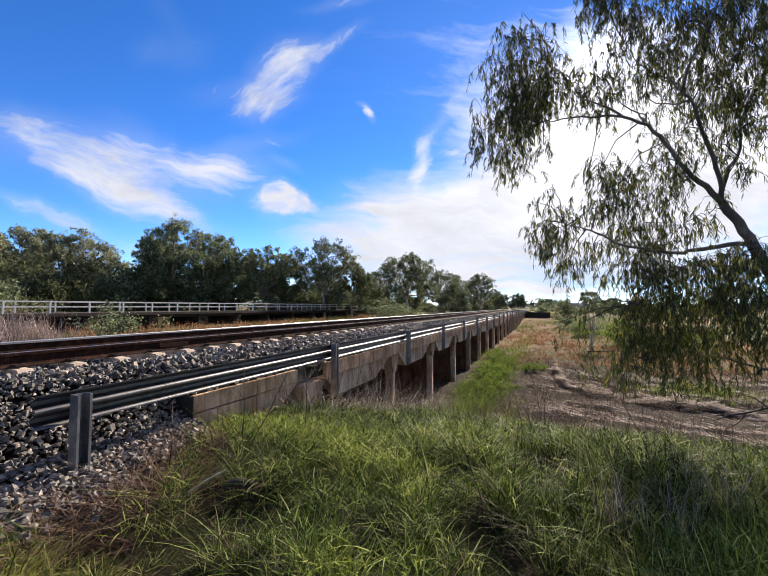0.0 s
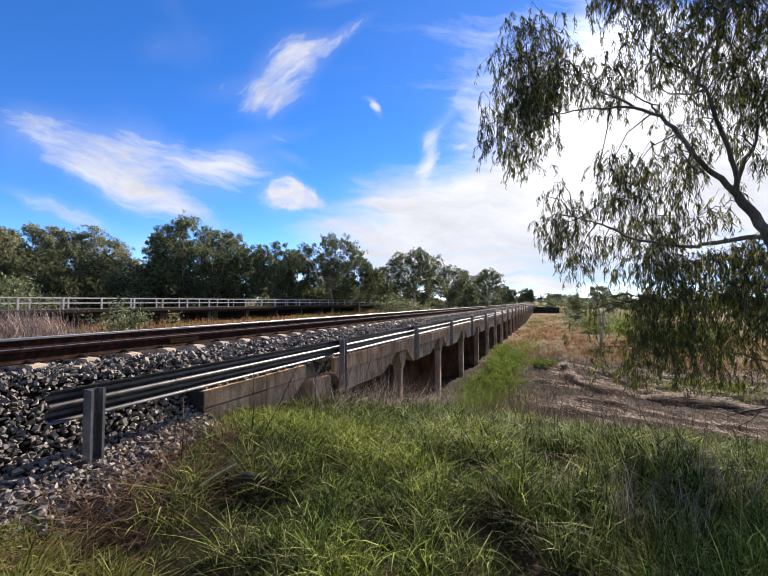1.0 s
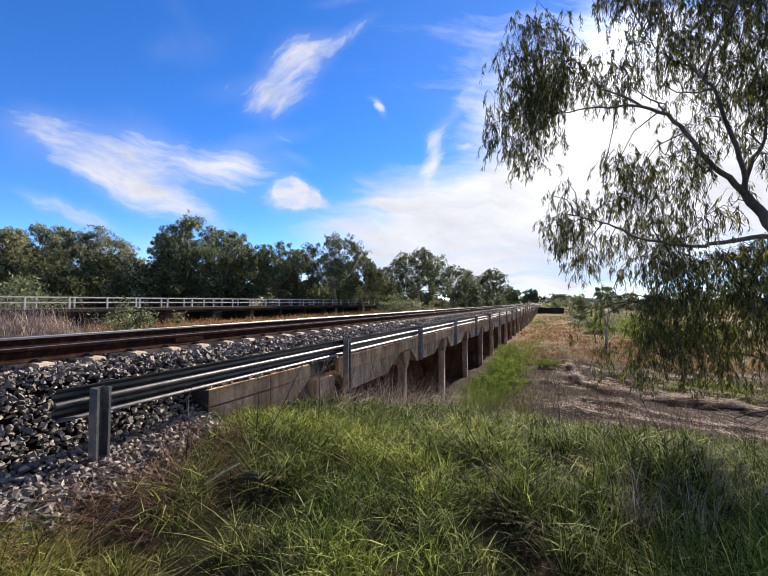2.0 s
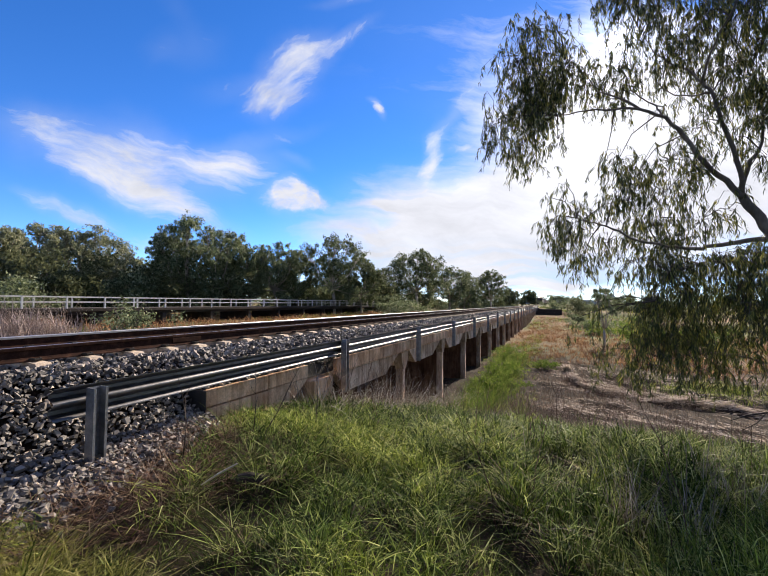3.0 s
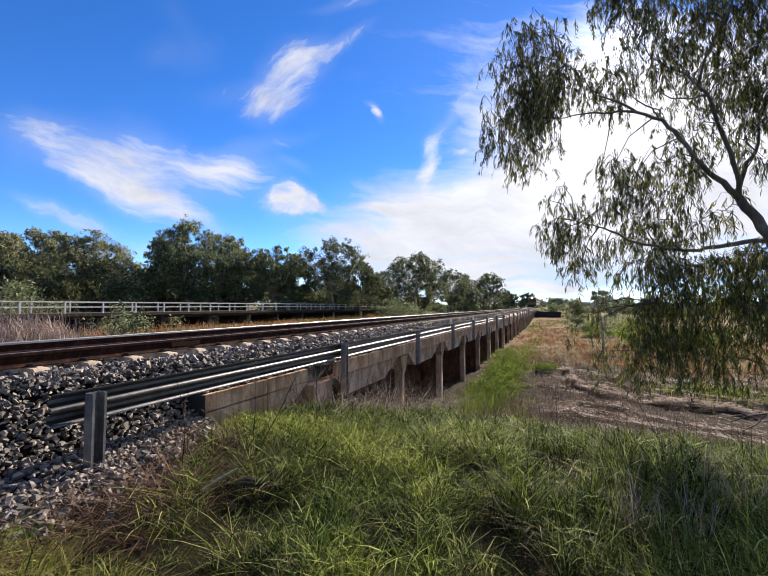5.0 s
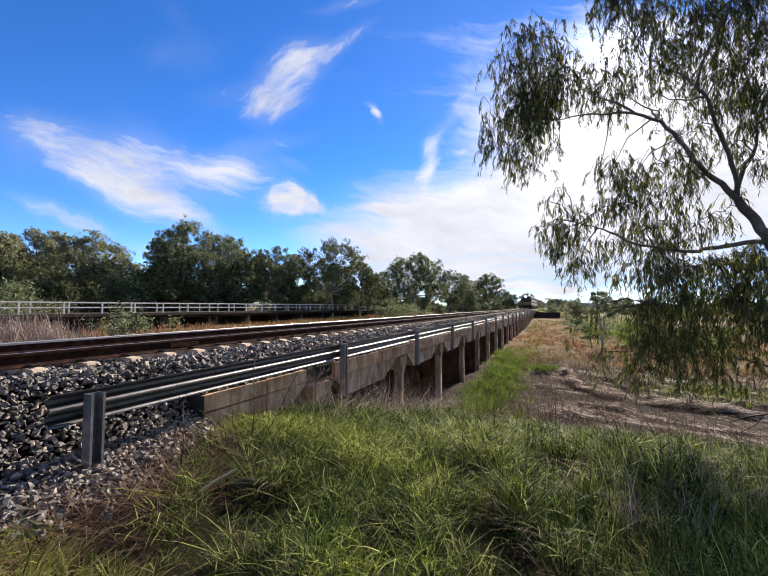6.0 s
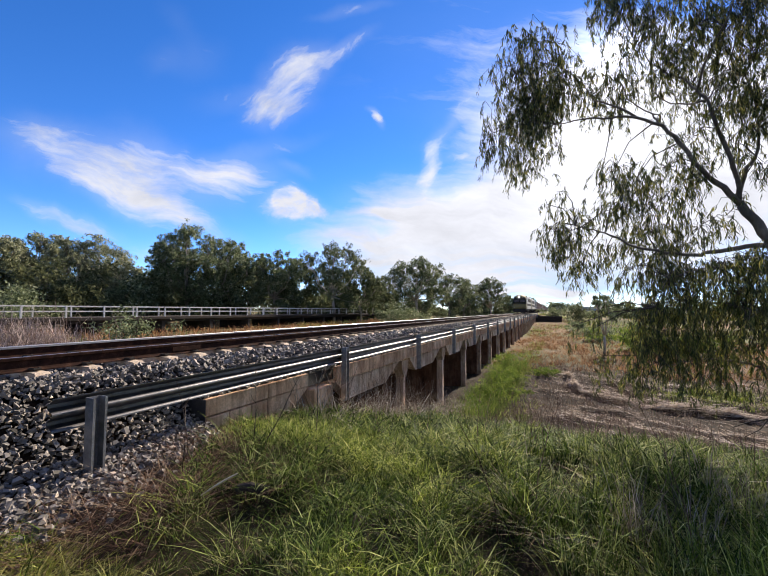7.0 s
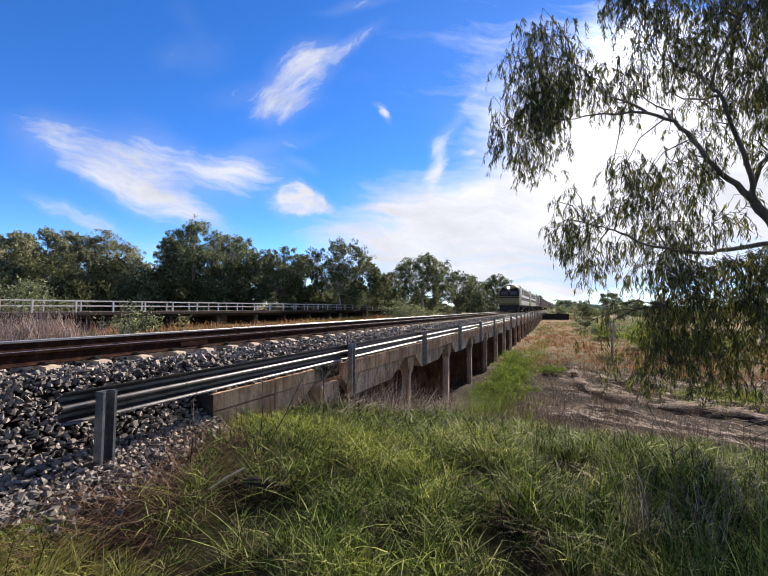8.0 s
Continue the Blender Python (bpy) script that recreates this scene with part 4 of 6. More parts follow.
def tussocks(name, xy, h, blades, spread, width, material, label, lean, curl, upright=False):
    """Tufts of thin blades that rise from one foot, arch over and cross each other. h: height of each tuft."""
    n = len(xy)
    idx = np.repeat(np.arange(n), RNG.integers(int(blades * 0.6), int(blades * 1.4), n))
    m = len(idx)
    a = RNG.uniform(0, 2 * np.pi, m)
    r = spread * RNG.uniform(0, 1, m) ** 0.7
    x, y = xy[idx, 0] + r * np.cos(a), xy[idx, 1] + r * np.sin(a)
    # each tuft is combed one way, its blades fan round that
    comb = RNG.uniform(0, 2 * np.pi, n)[idx]
    az = np.where(RNG.uniform(0, 1, m) < 0.35, comb + RNG.normal(0, 0.5, m), a + RNG.normal(0, 0.6, m))
    hh = h[idx] * RNG.uniform(0.45, 1.15, m)
    far = np.clip(0.28 + 0.17 * y, 0.6, 1.6)
    # the growth on the rushy side stands straighter
    stand = 1 - 0.6 * smooth01(-1.2, 0.4, x) * (y > 2.2) if upright else 1.0
    v, f = blade_mesh(np.stack([x, y, ground_z(x, y) - 0.03], 1), hh, RNG.uniform(*width, m) * far, az, RNG.uniform(*lean, m) * stand, RNG.uniform(*curl, m) * RNG.uniform(0.3, 1, m) * stand, 3, 1.2)
    return tagged(soup(name, v, f, M[material]), label, "grass", kind="stuff")


def build_bank_grass():
    on = lambda x, y: bank(x, y) & seen_side(x, y)
    # dark undergrowth, its colour stands for shade at the foot of the tussocks
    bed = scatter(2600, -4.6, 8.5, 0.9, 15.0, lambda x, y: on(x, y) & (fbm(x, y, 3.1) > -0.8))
    tufts("low_grass", bed, 8, 0.2, (0.06, 0.16), (0.008, 0.016), M["under"], "short green grass under the tussocks, coloured dark for shade", lean=(0.1, 1.2), curl=(0.2, 1.4), segs=2, fine=True)
    # tussocks of the near bank on a jittered grid
    gx, gy = np.meshgrid(np.arange(-4.4, 6.0, 0.125), np.arange(0.85, 9.4, 0.125))
    x, y = gx.ravel() + RNG.uniform(-0.06, 0.06, gx.size), gy.ravel() + RNG.uniform(-0.06, 0.06, gx.size)
    lee = lee_at(x, y)
    hol, bri = hollow_at(x, y), bright_at(x, y)
    lee = lee * (1 - hol)
    toe = np.clip((x + 3.45 + 0.3 * fbm(x, y, 2.0)) * 0.9, 0, 1) + smooth01(4.0, 4.6, y) + (1 - smooth01(1.55, 1.85, y))
    tf = tussock_field(x, y)
    k = (on(x, y) | ((y < 1.75) & (x > -3.9))) & (RNG.uniform(0, 1, len(x)) < np.clip(0.80 + 0.5 * tf + lee, 0.25, 1) * np.clip(toe + bri, 0.06, 1) * (1 - 0.9 * hol) * np.where((x < -2.3) & (y < 1.75), 0.45, 1)) & (RNG.uniform(0, 1, len(x)) < np.clip(1.5 - 0.11 * y, 0.5, 1))
    x, y, hol, bri, tf, lee = x[k], y[k], hol[k], bri[k], tf[k], lee[k]
    h = (0.22 + 0.17 * np.clip(tf + 0.2, -0.6, 1.0) + 0.10 * bri + 0.13 * lee) * (1 - 0.5 * hol) * RNG.uniform(0.75, 1.25, len(x)) + 0.10 * smooth01(-0.4, 1.2, x) * (y > 2.4)
    h = h * (1 - 0.5 * (1 - smooth01(1.6, 1.95, y)) * (1 - smooth01(-1.8, -1.2, x)))
    # tone carries sun and shade: pale on BRIGHT, low in hollows and near the tree
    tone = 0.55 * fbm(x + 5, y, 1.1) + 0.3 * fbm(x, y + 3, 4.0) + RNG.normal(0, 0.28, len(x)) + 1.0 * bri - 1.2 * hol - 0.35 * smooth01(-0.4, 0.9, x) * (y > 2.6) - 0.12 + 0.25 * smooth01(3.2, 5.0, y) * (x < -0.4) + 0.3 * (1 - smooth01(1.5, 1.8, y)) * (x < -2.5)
    xy = np.stack([x, y], 1)
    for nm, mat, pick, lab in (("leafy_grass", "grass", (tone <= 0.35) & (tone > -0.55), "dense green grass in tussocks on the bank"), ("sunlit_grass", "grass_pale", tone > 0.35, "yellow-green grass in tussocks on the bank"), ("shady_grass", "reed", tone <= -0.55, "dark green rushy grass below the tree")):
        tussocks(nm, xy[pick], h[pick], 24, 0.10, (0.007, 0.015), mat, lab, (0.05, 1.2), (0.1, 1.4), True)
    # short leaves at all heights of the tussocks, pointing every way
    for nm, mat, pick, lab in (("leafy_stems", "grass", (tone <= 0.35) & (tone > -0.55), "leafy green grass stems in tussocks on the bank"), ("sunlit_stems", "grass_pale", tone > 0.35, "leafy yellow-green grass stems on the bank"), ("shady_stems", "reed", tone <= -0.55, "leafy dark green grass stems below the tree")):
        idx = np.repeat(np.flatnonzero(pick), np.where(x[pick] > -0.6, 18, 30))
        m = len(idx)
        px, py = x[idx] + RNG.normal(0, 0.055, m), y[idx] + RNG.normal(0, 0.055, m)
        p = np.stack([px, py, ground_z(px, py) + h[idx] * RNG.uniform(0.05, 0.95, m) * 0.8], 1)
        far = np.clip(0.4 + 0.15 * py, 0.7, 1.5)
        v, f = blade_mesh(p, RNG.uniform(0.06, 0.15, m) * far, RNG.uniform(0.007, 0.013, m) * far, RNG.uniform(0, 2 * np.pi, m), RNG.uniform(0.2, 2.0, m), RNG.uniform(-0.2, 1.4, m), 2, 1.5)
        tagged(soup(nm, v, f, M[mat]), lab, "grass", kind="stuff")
    # dark blades colour the shade into the hollows
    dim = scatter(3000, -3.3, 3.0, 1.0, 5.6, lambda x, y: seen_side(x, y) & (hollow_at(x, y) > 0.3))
    tussocks("hollow_grass", dim, RNG.uniform(0.09, 0.22, len(dim)), 12, 0.07, (0.004, 0.009), "under", "thin green blades in the hollows between tussocks, coloured dark for shade", (0.2, 1.5), (0.1, 1.4))
    pick = RNG.uniform(0, 1, len(dim)) < 0.35
    tussocks("hollow_straw", dim[pick], RNG.uniform(0.08, 0.25, pick.sum()), 6, 0.09, (0.003, 0.006), "straw", "dead straw lying in the hollows between tussocks", (0.5, 2.5), (0.0, 1.0))
    dead = RNG.uniform(0, 1, len(x)) < 0.24 + 0.2 * hol + 0.22 * smooth01(-0.2, 0.9, x)
    tussocks("dry_blades", xy[dead], h[dead] * 1.1, 9, 0.09, (0.003, 0.007), "straw", "thin straw-coloured dead blades among the green tussocks", (0.1, 1.3), (0.0, 1.3))
    # pale blades brighten the tree-shaded corner through their colour
    pale_side = scatter(700, 0.5, 3.4, 1.9, 4.6, lambda x, y: seen_side(x, y - 0.6) & (fbm(x + 2, y, 2.2) > -0.05))
    tussocks("rush_straw", pale_side, RNG.uniform(0.3, 0.55, len(pale_side)), 7, 0.10, (0.004, 0.009), "straw_green", "yellowed blades bent among the dark rushes", (0.3, 1.8), (0.6, 2.2))
    pick = RNG.uniform(0, 1, len(pale_side)) < 0.7
    tussocks("rush_shoots", pale_side[pick] + RNG.normal(0, 0.1, (pick.sum(), 2)), RNG.uniform(0.3, 0.5, pick.sum()), 10, 0.08, (0.006, 0.012), "grass_pale", "pale yellow-green blades among the dark rushes", (0.1, 1.3), (0.2, 1.4))
    corner = scatter(420, -3.9, -2.3, 1.0, 1.75, lambda x, y: RNG.uniform(0, 1, len(x)) < 0.8)
    tufts("dry_corner_grass", corner, 14, 0.12, (0.08, 0.2), (0.005, 0.010), M["straw_green"], "short dry yellow-green grass at the edge of the ballast", lean=(0.2, 1.4), curl=(0.1, 1.2))
    sparse = lambda x, y: RNG.uniform(0, 1, len(x)) < smooth01(7.6, 9.2, y)
    lush = scatter(4600, -4.6, 8.5, 0.9, 15.0, lambda x, y: on(x, y) & sparse(x, y) & (tussock_field(x, y) > -0.02))
    hv = np.clip(0.65 + 0.85 * tussock_field(lush[:, 0], lush[:, 1]), 0.5, 1.6)
    tufts("green_grass", lush, 20, 0.11, (0.15, 0.36), (0.008, 0.017), M["grass"], "lush green tussock grass on the creek bank", lean=(0.03, 0.65), curl=(0.1, 1.1), hvar=hv, fine=True)
    # sunny left gets paler tufts, tree side fewer: light put into colour
    pale = scatter(6000, -4.5, 7.5, 0.9, 14.5, lambda x, y: on(x, y) & sparse(x, y) & (tussock_field(x, y) > -0.05) & (fbm(x + 5, y, 1.1) + 0.3 * fbm(x, y + 3, 4.0) > -0.1 - 0.6 * smooth01(3.5, 5.5, y) * (x < -0.6) + 1.0 * smooth01(-1.2, 0.4, x)))
    hv = np.clip(0.65 + 0.85 * tussock_field(pale[:, 0], pale[:, 1]), 0.5, 1.6)
    tufts("yellow_grass", pale, 20, 0.11, (0.13, 0.34), (0.008, 0.017), M["grass_pale"], "yellow-green sunlit grass on the creek bank", lean=(0.03, 0.7), curl=(0.1, 1.2), hvar=hv, fine=True)
    long = scatter(300, -4.4, 7.5, 0.9, 14.5, lambda x, y: on(x, y) & (hollow_at(x, y) < 0.4))
    tufts("long_grass", long, 14, 0.1, (0.25, 0.5), (0.006, 0.012), M["grass"], "longer arching green grass blades on the bank", lean=(0.05, 0.7), curl=(0.2, 1.2), fine=True)
    straw = scatter(450, -4.2, 7.5, 0.8, 15.0, lambda x, y: bank(x + 0.25, y) & seen_side(x, y) & (hollow_at(x, y) < 0.5))
    tufts("dead_straw", straw, 4, 0.25, (0.2, 0.5), (0.003, 0.006), M["straw"], "grey and straw-coloured dead grass stems in the green grass", lean=(0.2, 1.1), curl=(0.0, 0.8))
    brown = scatter(300, -1.0, 6.5, 3.0, 13.0, seen_side)
    tufts("dead_stems", brown, 6, 0.2, (0.2, 0.5), (0.005, 0.010), M["mat"], "brown dead stems among the rushes on the bank", lean=(0.05, 0.7), curl=(0.0, 0.7))
    thatch = scatter(3400, -4.2, 5.0, 0.8, 6.0, lambda x, y: bank(x + 0.65, y) & (x < -2.25 + 0.6 * fbm(x, y, 1.1)) & (hollow_at(x, y) < 0.45) & (y > 1.6))
    tufts("thatch", thatch, 12, 0.22, (0.08, 0.25), (0.004, 0.009), M["litter"], "brown dead grass litter at the toe of the ballast", lean=(0.8, 2.6), curl=(0.0, 0.5), segs=2, sink=-0.02)
    reeds = scatter(560, 0.5, 6.5, 2.6, 11, lambda x, y: (fbm(x, y, 0.9) > -0.1 + 0.25 * (y < 4)) & seen_side(x, y) & (x > 1.6 - 0.15 * y))
    tufts("reeds", reeds, 16, 0.2, (0.25, 0.62), (0.006, 0.011), M["reed"], "tall dark green rushes on the bank", lean=(0.02, 0.5), curl=(0.1, 0.9), segs=3)
    grey = np.concatenate([np.array(c) + RNG.normal(0, 0.06, (9, 2)) for c in ((0.99, 3.84), (0.57, 3.8), (1.5, 4.6))] + [scatter(20, 0.6, 3.2, 2.8, 6.0, lambda x, y: seen_side(x, y - 1))])
    tufts("grey_reeds", grey, 7, 0.07, (0.3, 0.7), (0.006, 0.011), M["grey_stem"], "dead grey rush stems on the bank", lean=(0.0, 0.4), curl=(0.0, 0.4), segs=3)
    fan = np.array([(-0.15, 3.55), (-0.1, 3.62), (-1.2, 4.2), (0.5, 4.9)])
    tufts("dead_fans", fan, 26, 0.06, (0.25, 0.5), (0.004, 0.009), M["straw"], "fans of pale dead grass blades among the tussocks", lean=(0.6, 1.8), curl=(0.2, 0.8), segs=3)

    around = scatter(6500, -9, 14, -9, 15, lambda x, y: ((~seen_side(x, y)) | (y < 0.9)) & (x > -3.1 + 0.3 * fbm(x, y, 1.5)))
    tufts("rough_grass", around, 7, 0.3, (0.10, 0.30), (0.014, 0.028), M["grass"], "rough green grass on the top of the bank", segs=2)
    near = scatter(4200, -3.2, 6.5, -4.0, 5.5, lambda x, y: ((~seen_side(x, y)) | (y < 0.9)) & (x > -2.9 + 0.3 * fbm(x, y, 1.5)))
    tufts("trodden_grass", near, 15, 0.2, (0.10, 0.26), (0.010, 0.020), M["grass"], "green grass on the top of the bank", lean=(0.2, 1.3), segs=2)
    edge = scatter(800, -3.3, 3.0, 16, 60, lambda x, y: (x < -1.2 + 0.6 * fbm(x, y, 0.7)) & (x > -4.4))
    tufts("weedy_edge", edge, 14, 0.3, (0.2, 0.55), (0.012, 0.03), M["grass_pale"], "yellow-green weeds along the foot of the bridge", segs=2)


def build_flat_grass():
    # long dead reeds combed flat by a flood, along the windrows
    def laid(name, n, x0, x1, y0, y1, mat, label, length, width, lift):
        x, y = RNG.uniform(x0, x1, n), RNG.uniform(y0, y1, n)
        k = (x > -1.9 + 0.06 * (y - 14) + 0.5 * fbm(x * 0, y, 0.9)) & (RNG.uniform(0, 1, n) < np.clip((ridge_at(x, y) + 0.3 * fbm(x, y, 2.2) - lift) * 3, 0.04, 1))
        x, y = x[k], y[k]
        m = len(x)
        az = -0.42 + 0.75 * fbm(x, y, 0.4) + 0.5 * fbm(x + 3, y, 1.2) + RNG.normal(0, 0.28, m) + np.where(RNG.uniform(0, 1, m) < 0.5, np.pi, 0)
        p = np.stack([x, y, ground_z(x, y) + RNG.uniform(0.0, 0.10, m)], 1)
        v, f = blade_mesh(p, RNG.uniform(*length, m), RNG.uniform(*width, m), az, RNG.uniform(2, 5, m), RNG.uniform(-1.5, 1.5, m), 3)
        tagged(soup(name, v, f, M[mat]), label, "reeds", kind="stuff")

    laid("flattened_reeds", 10500, -2.6, 16, 12.5, 36, "mat", "brown mat of dead reeds combed flat on the creek bed", (0.06, 0.12), (0.015, 0.035), -0.1)
    laid("reed_bundles", 13000, 0.0, 15, 15.0, 31, "mat_pale", "pale straw reeds laid in wavy windrows by a flood", (0.06, 0.12), (0.018, 0.04), 0.30)
    # the tallest windrow: a pale crest that winds down the creek bed
    m = 3600
    s = RNG.uniform(0, 1, m)
    cx = np.interp(s, [0, 0.3, 0.5, 0.62, 0.8, 1.0], [0.7, 0.8, 1.1, 1.7, 4.6, 8.2]) + RNG.normal(0, 0.13, m)
    cy = np.interp(s, [0, 0.3, 0.5, 0.62, 0.8, 1.0], [33.5, 28.5, 25.2, 23.2, 22.2, 20.8]) + RNG.normal(0, 0.13, m) + 0.3 * np.sin(s * 23)
    az = np.interp(s, [0, 0.45, 0.62, 1.0], [-1.5, -1.3, -0.6, -0.3]) + RNG.normal(0, 0.45, m)
    p = np.stack([cx, cy, ground_z(cx, cy) + RNG.uniform(0.10, 0.55, m) * (0.65 + 0.35 * np.sin(s * 31)) * np.sin(np.pi * np.clip(s * 0.9 + 0.02, 0, 1)) ** 0.6], 1)
    v, f = blade_mesh(p, RNG.uniform(0.06, 0.12, m), RNG.uniform(0.03, 0.06, m), az, RNG.uniform(2, 5, m), RNG.uniform(-0.8, 1.0, m), 3)
    tagged(soup("reed_crest", v, f, M["mat_pale"]), "tall pale windrow of dead reeds on the creek bed", "reeds", kind="stuff")
    lime = np.stack([RNG.normal(7.5, 1.6, 160), RNG.normal(25.5, 1.2, 160)], 1)
    tufts("creek_grass", lime, 16, 0.3, (0.2, 0.5), (0.015, 0.03), M["grass_pale"], "yellow-green grass on the far side of the windrows", segs=2)
    dk = scatter(1500, -1.5, 14, 12.5, 34, lambda x, y: fbm(x, y, 0.8) + 0.5 * fbm(x, y, 2.4) > -0.1)
    tufts("grey_weeds", dk, 9, 0.22, (0.15, 0.45), (0.006, 0.014), M["mat"], "brown dead weeds standing on the creek bed", lean=(0.1, 0.8), curl=(0.0, 0.5), segs=2)
    rust = scatter(6500, -4.6, 24, 24, 112, lambda x, y: (y > 33 - 0.25 * x + 2.5 * fbm(x, y, 0.5)) & (fbm(x, y, 0.4) + 0.6 * fbm(x, y, 1.1) > -0.45) & (RNG.uniform(0, 1, len(x)) < np.clip(45 / y, 0.2, 1)))
    tufts("brown_grass", rust, 10, 0.5, (0.2, 0.55), (0.025, 0.06), M["dry"], "rusty brown dry grass on the creek flat", lean=(0.1, 0.7), curl=(0.1, 0.7), segs=2)
    olive = scatter(2600, -4.6, 60, 75, 170, lambda x, y: fbm(x, y, 0.16) > 0.1)
    tufts("olive_grass", olive, 9, 0.9, (0.4, 0.9), (0.04, 0.09), M["grass_pale"], "olive green grass beyond the creek", lean=(0.1, 0.7), curl=(0.1, 0.7), segs=2)
    field = scatter(3600, -60, -9.5, -4, 100, lambda x, y: (x < -10.5) & ((x > -41) | (x < -49)))
    tufts("field_grass", field, 7, 0.6, (0.5, 1.0), (0.04, 0.09), M["dry"], "tall dry brown grass between the two bridges", lean=(0.05, 0.5), curl=(0.1, 0.6), segs=2)
    gf = scatter(1300, -41, -12, 5, 95, lambda x, y: fbm(x, y, 0.3) > 0.25)
    tufts("field_green", gf, 12, 0.6, (0.5, 1.0), (0.02, 0.06), M["grass_pale"], "olive tall grass between the two bridges", segs=2)
    scrub = scatter(1500, -4.6, 4.5, 9, 36, lambda x, y: (fbm(x, y, 0.7) > -0.2))
    tufts("dry_weeds", scrub, 8, 0.25, (0.3, 0.9), (0.005, 0.011), M["twig"], "thin brown dead weeds at the foot of the bank", lean=(0.1, 0.8), curl=(0.0, 0.3), segs=2)


def stalks(name, rows, label, height=(0.7, 1.2)):
    """Thin dead weed stalks with a few side twigs."""
    bm = bmesh.new()
    for x, y in rows:
        h = random.uniform(*height)
        z = float(ground_z(x, y)) - 0.03
        lx, ly = random.uniform(-0.3, 0.3), random.uniform(-0.3, 0.3)
        pts = [(x + lx * h * s * s, y + ly * h * s * s, z + h * s) for s in (0, 0.35, 0.7, 1)]
        tube(bm, pts, [0.004, 0.0036, 0.003, 0.0016], 4)
        for _ in range(random.randint(2, 6)):
            s = random.uniform(0.35, 0.95)
            a = random.uniform(0, 6.28)
            b = Vector((x + lx * h * s * s, y + ly * h * s * s, z + h * s))
            e = b + Vector((math.cos(a) * 0.5, math.sin(a) * 0.5, 0.8)) * random.uniform(0.08, 0.22) * h
            tube(bm, [b, (b + e) / 2 + Vector((0, 0, -0.01)), e], [0.0025, 0.002, 0.0012], 3)
    ob = part(name, bm, M["twig"], None)
    tagged(ob, label, "weeds", kind="stuff")


# ---- trees ----
def gum_tree(seed, h, r, base=0.25, leaves=5200, size=0.34, name="gum_tree", label="", mat="leaf_far", lean=0.0, group="", limbs=9):
    """A eucalypt: forked trunk, rising limbs, crown of billowing lobes made of leaf clumps with gaps. Stands at the origin."""
    rnd = random.Random(seed)
    g = np.random.default_rng(seed)
    t = thing(name, None, label, "tree", group)
    bm = bmesh.new()
    r0 = 0.0185 * h
    fork = h * rnd.uniform(0.22, 0.34)
    foot = Vector((rnd.uniform(-0.03, 0.03) * h + lean * fork, rnd.uniform(-0.03, 0.03) * h, fork))
    tube(bm, [Vector((0, 0, -0.3)), Vector((0, 0, fork * 0.45)), foot], [r0 * 1.25, r0, r0 * 0.85], 7)
    lobes = []
    for i in range(limbs):
        s = (i + 0.5) / limbs
        a = i * 2.4 + rnd.uniform(-0.5, 0.5)
        # lobes climb from the skirt of the crown to its top and spread widest a third of the way up
        zc = h * (base + (0.86 - base) * s ** 0.85) + rnd.uniform(-0.04, 0.04) * h
        wide = r * (0.72 * math.sin(math.pi * (0.22 + 0.66 * s)) ** 0.8) * rnd.uniform(0.75, 1.1) * (0.25 if i == limbs - 1 else 1)
        c = Vector((math.cos(a) * wide + lean * zc, math.sin(a) * wide, zc))
        R = r * rnd.uniform(0.30, 0.46) * (0.8 if s > 0.8 else 1.0)
        lobes.append((c, R))
        mi = foot.lerp(c, 0.5) + Vector((math.cos(a), math.sin(a), 0)) * r * 0.1 + Vector((0, 0, -0.02 * h))
        rr = r0 * rnd.uniform(0.35, 0.6)
        tube(bm, [foot + Vector((0, 0, -0.1)), mi, c], [rr, rr * 0.7, rr * 0.3], 5)
        for _ in range(5):
            w = c + Vector((rnd.gauss(0, 1), rnd.gauss(0, 1), rnd.gauss(0.3, 0.8))).normalized() * R * 0.85
            tube(bm, [mi.lerp(c, 0.6), c.lerp(w, 0.4), w], [rr * 0.35, rr * 0.22, rr * 0.1], 4)
    part("trunk", bm, M["pale_bark"], t, smooth=True)
    # clumps over the face of each lobe, leaves over the face of each clump
    per = 46
    cl, cr = [], []
    for c, R in lobes:
        d = unit(g.normal(size=(per, 3)) + np.array([0, 0, 0.35]))
        cl.append(np.array(c[:]) + d * R * g.uniform(0.4, 1.15, (per, 1)) * np.array([1.0, 1.0, 0.9]))
        cr.append(R * g.uniform(0.08, 0.25, per))
    cl, cr = np.concatenate(cl), np.concatenate(cr)
    k = cr ** 2 * g.uniform(0.15, 1.0, len(cr))
    pick = g.choice(len(cl), leaves, p=k / k.sum())
    d = unit(g.normal(size=(leaves, 3)) + np.array([0, 0, 0.25]))
    pos = cl[pick] + d * (cr[pick] * np.abs(g.normal(0.8, 0.27, leaves)))[:, None]
    pos[:, 2] = np.clip(pos[:, 2], 0.15, h)
    dr = unit(g.normal(size=(leaves, 3)) * 0.7 + d * 0.5 + np.array([0, 0, -0.8]))
    v, f = leaf_cards(pos, dr, g.uniform(0.6, 1.25, leaves) * size, g.uniform(0.4, 0.7, leaves) * size, unit(g.normal(size=(leaves, 3))))
    soup("crown", v, f, M[mat], t)
    return t


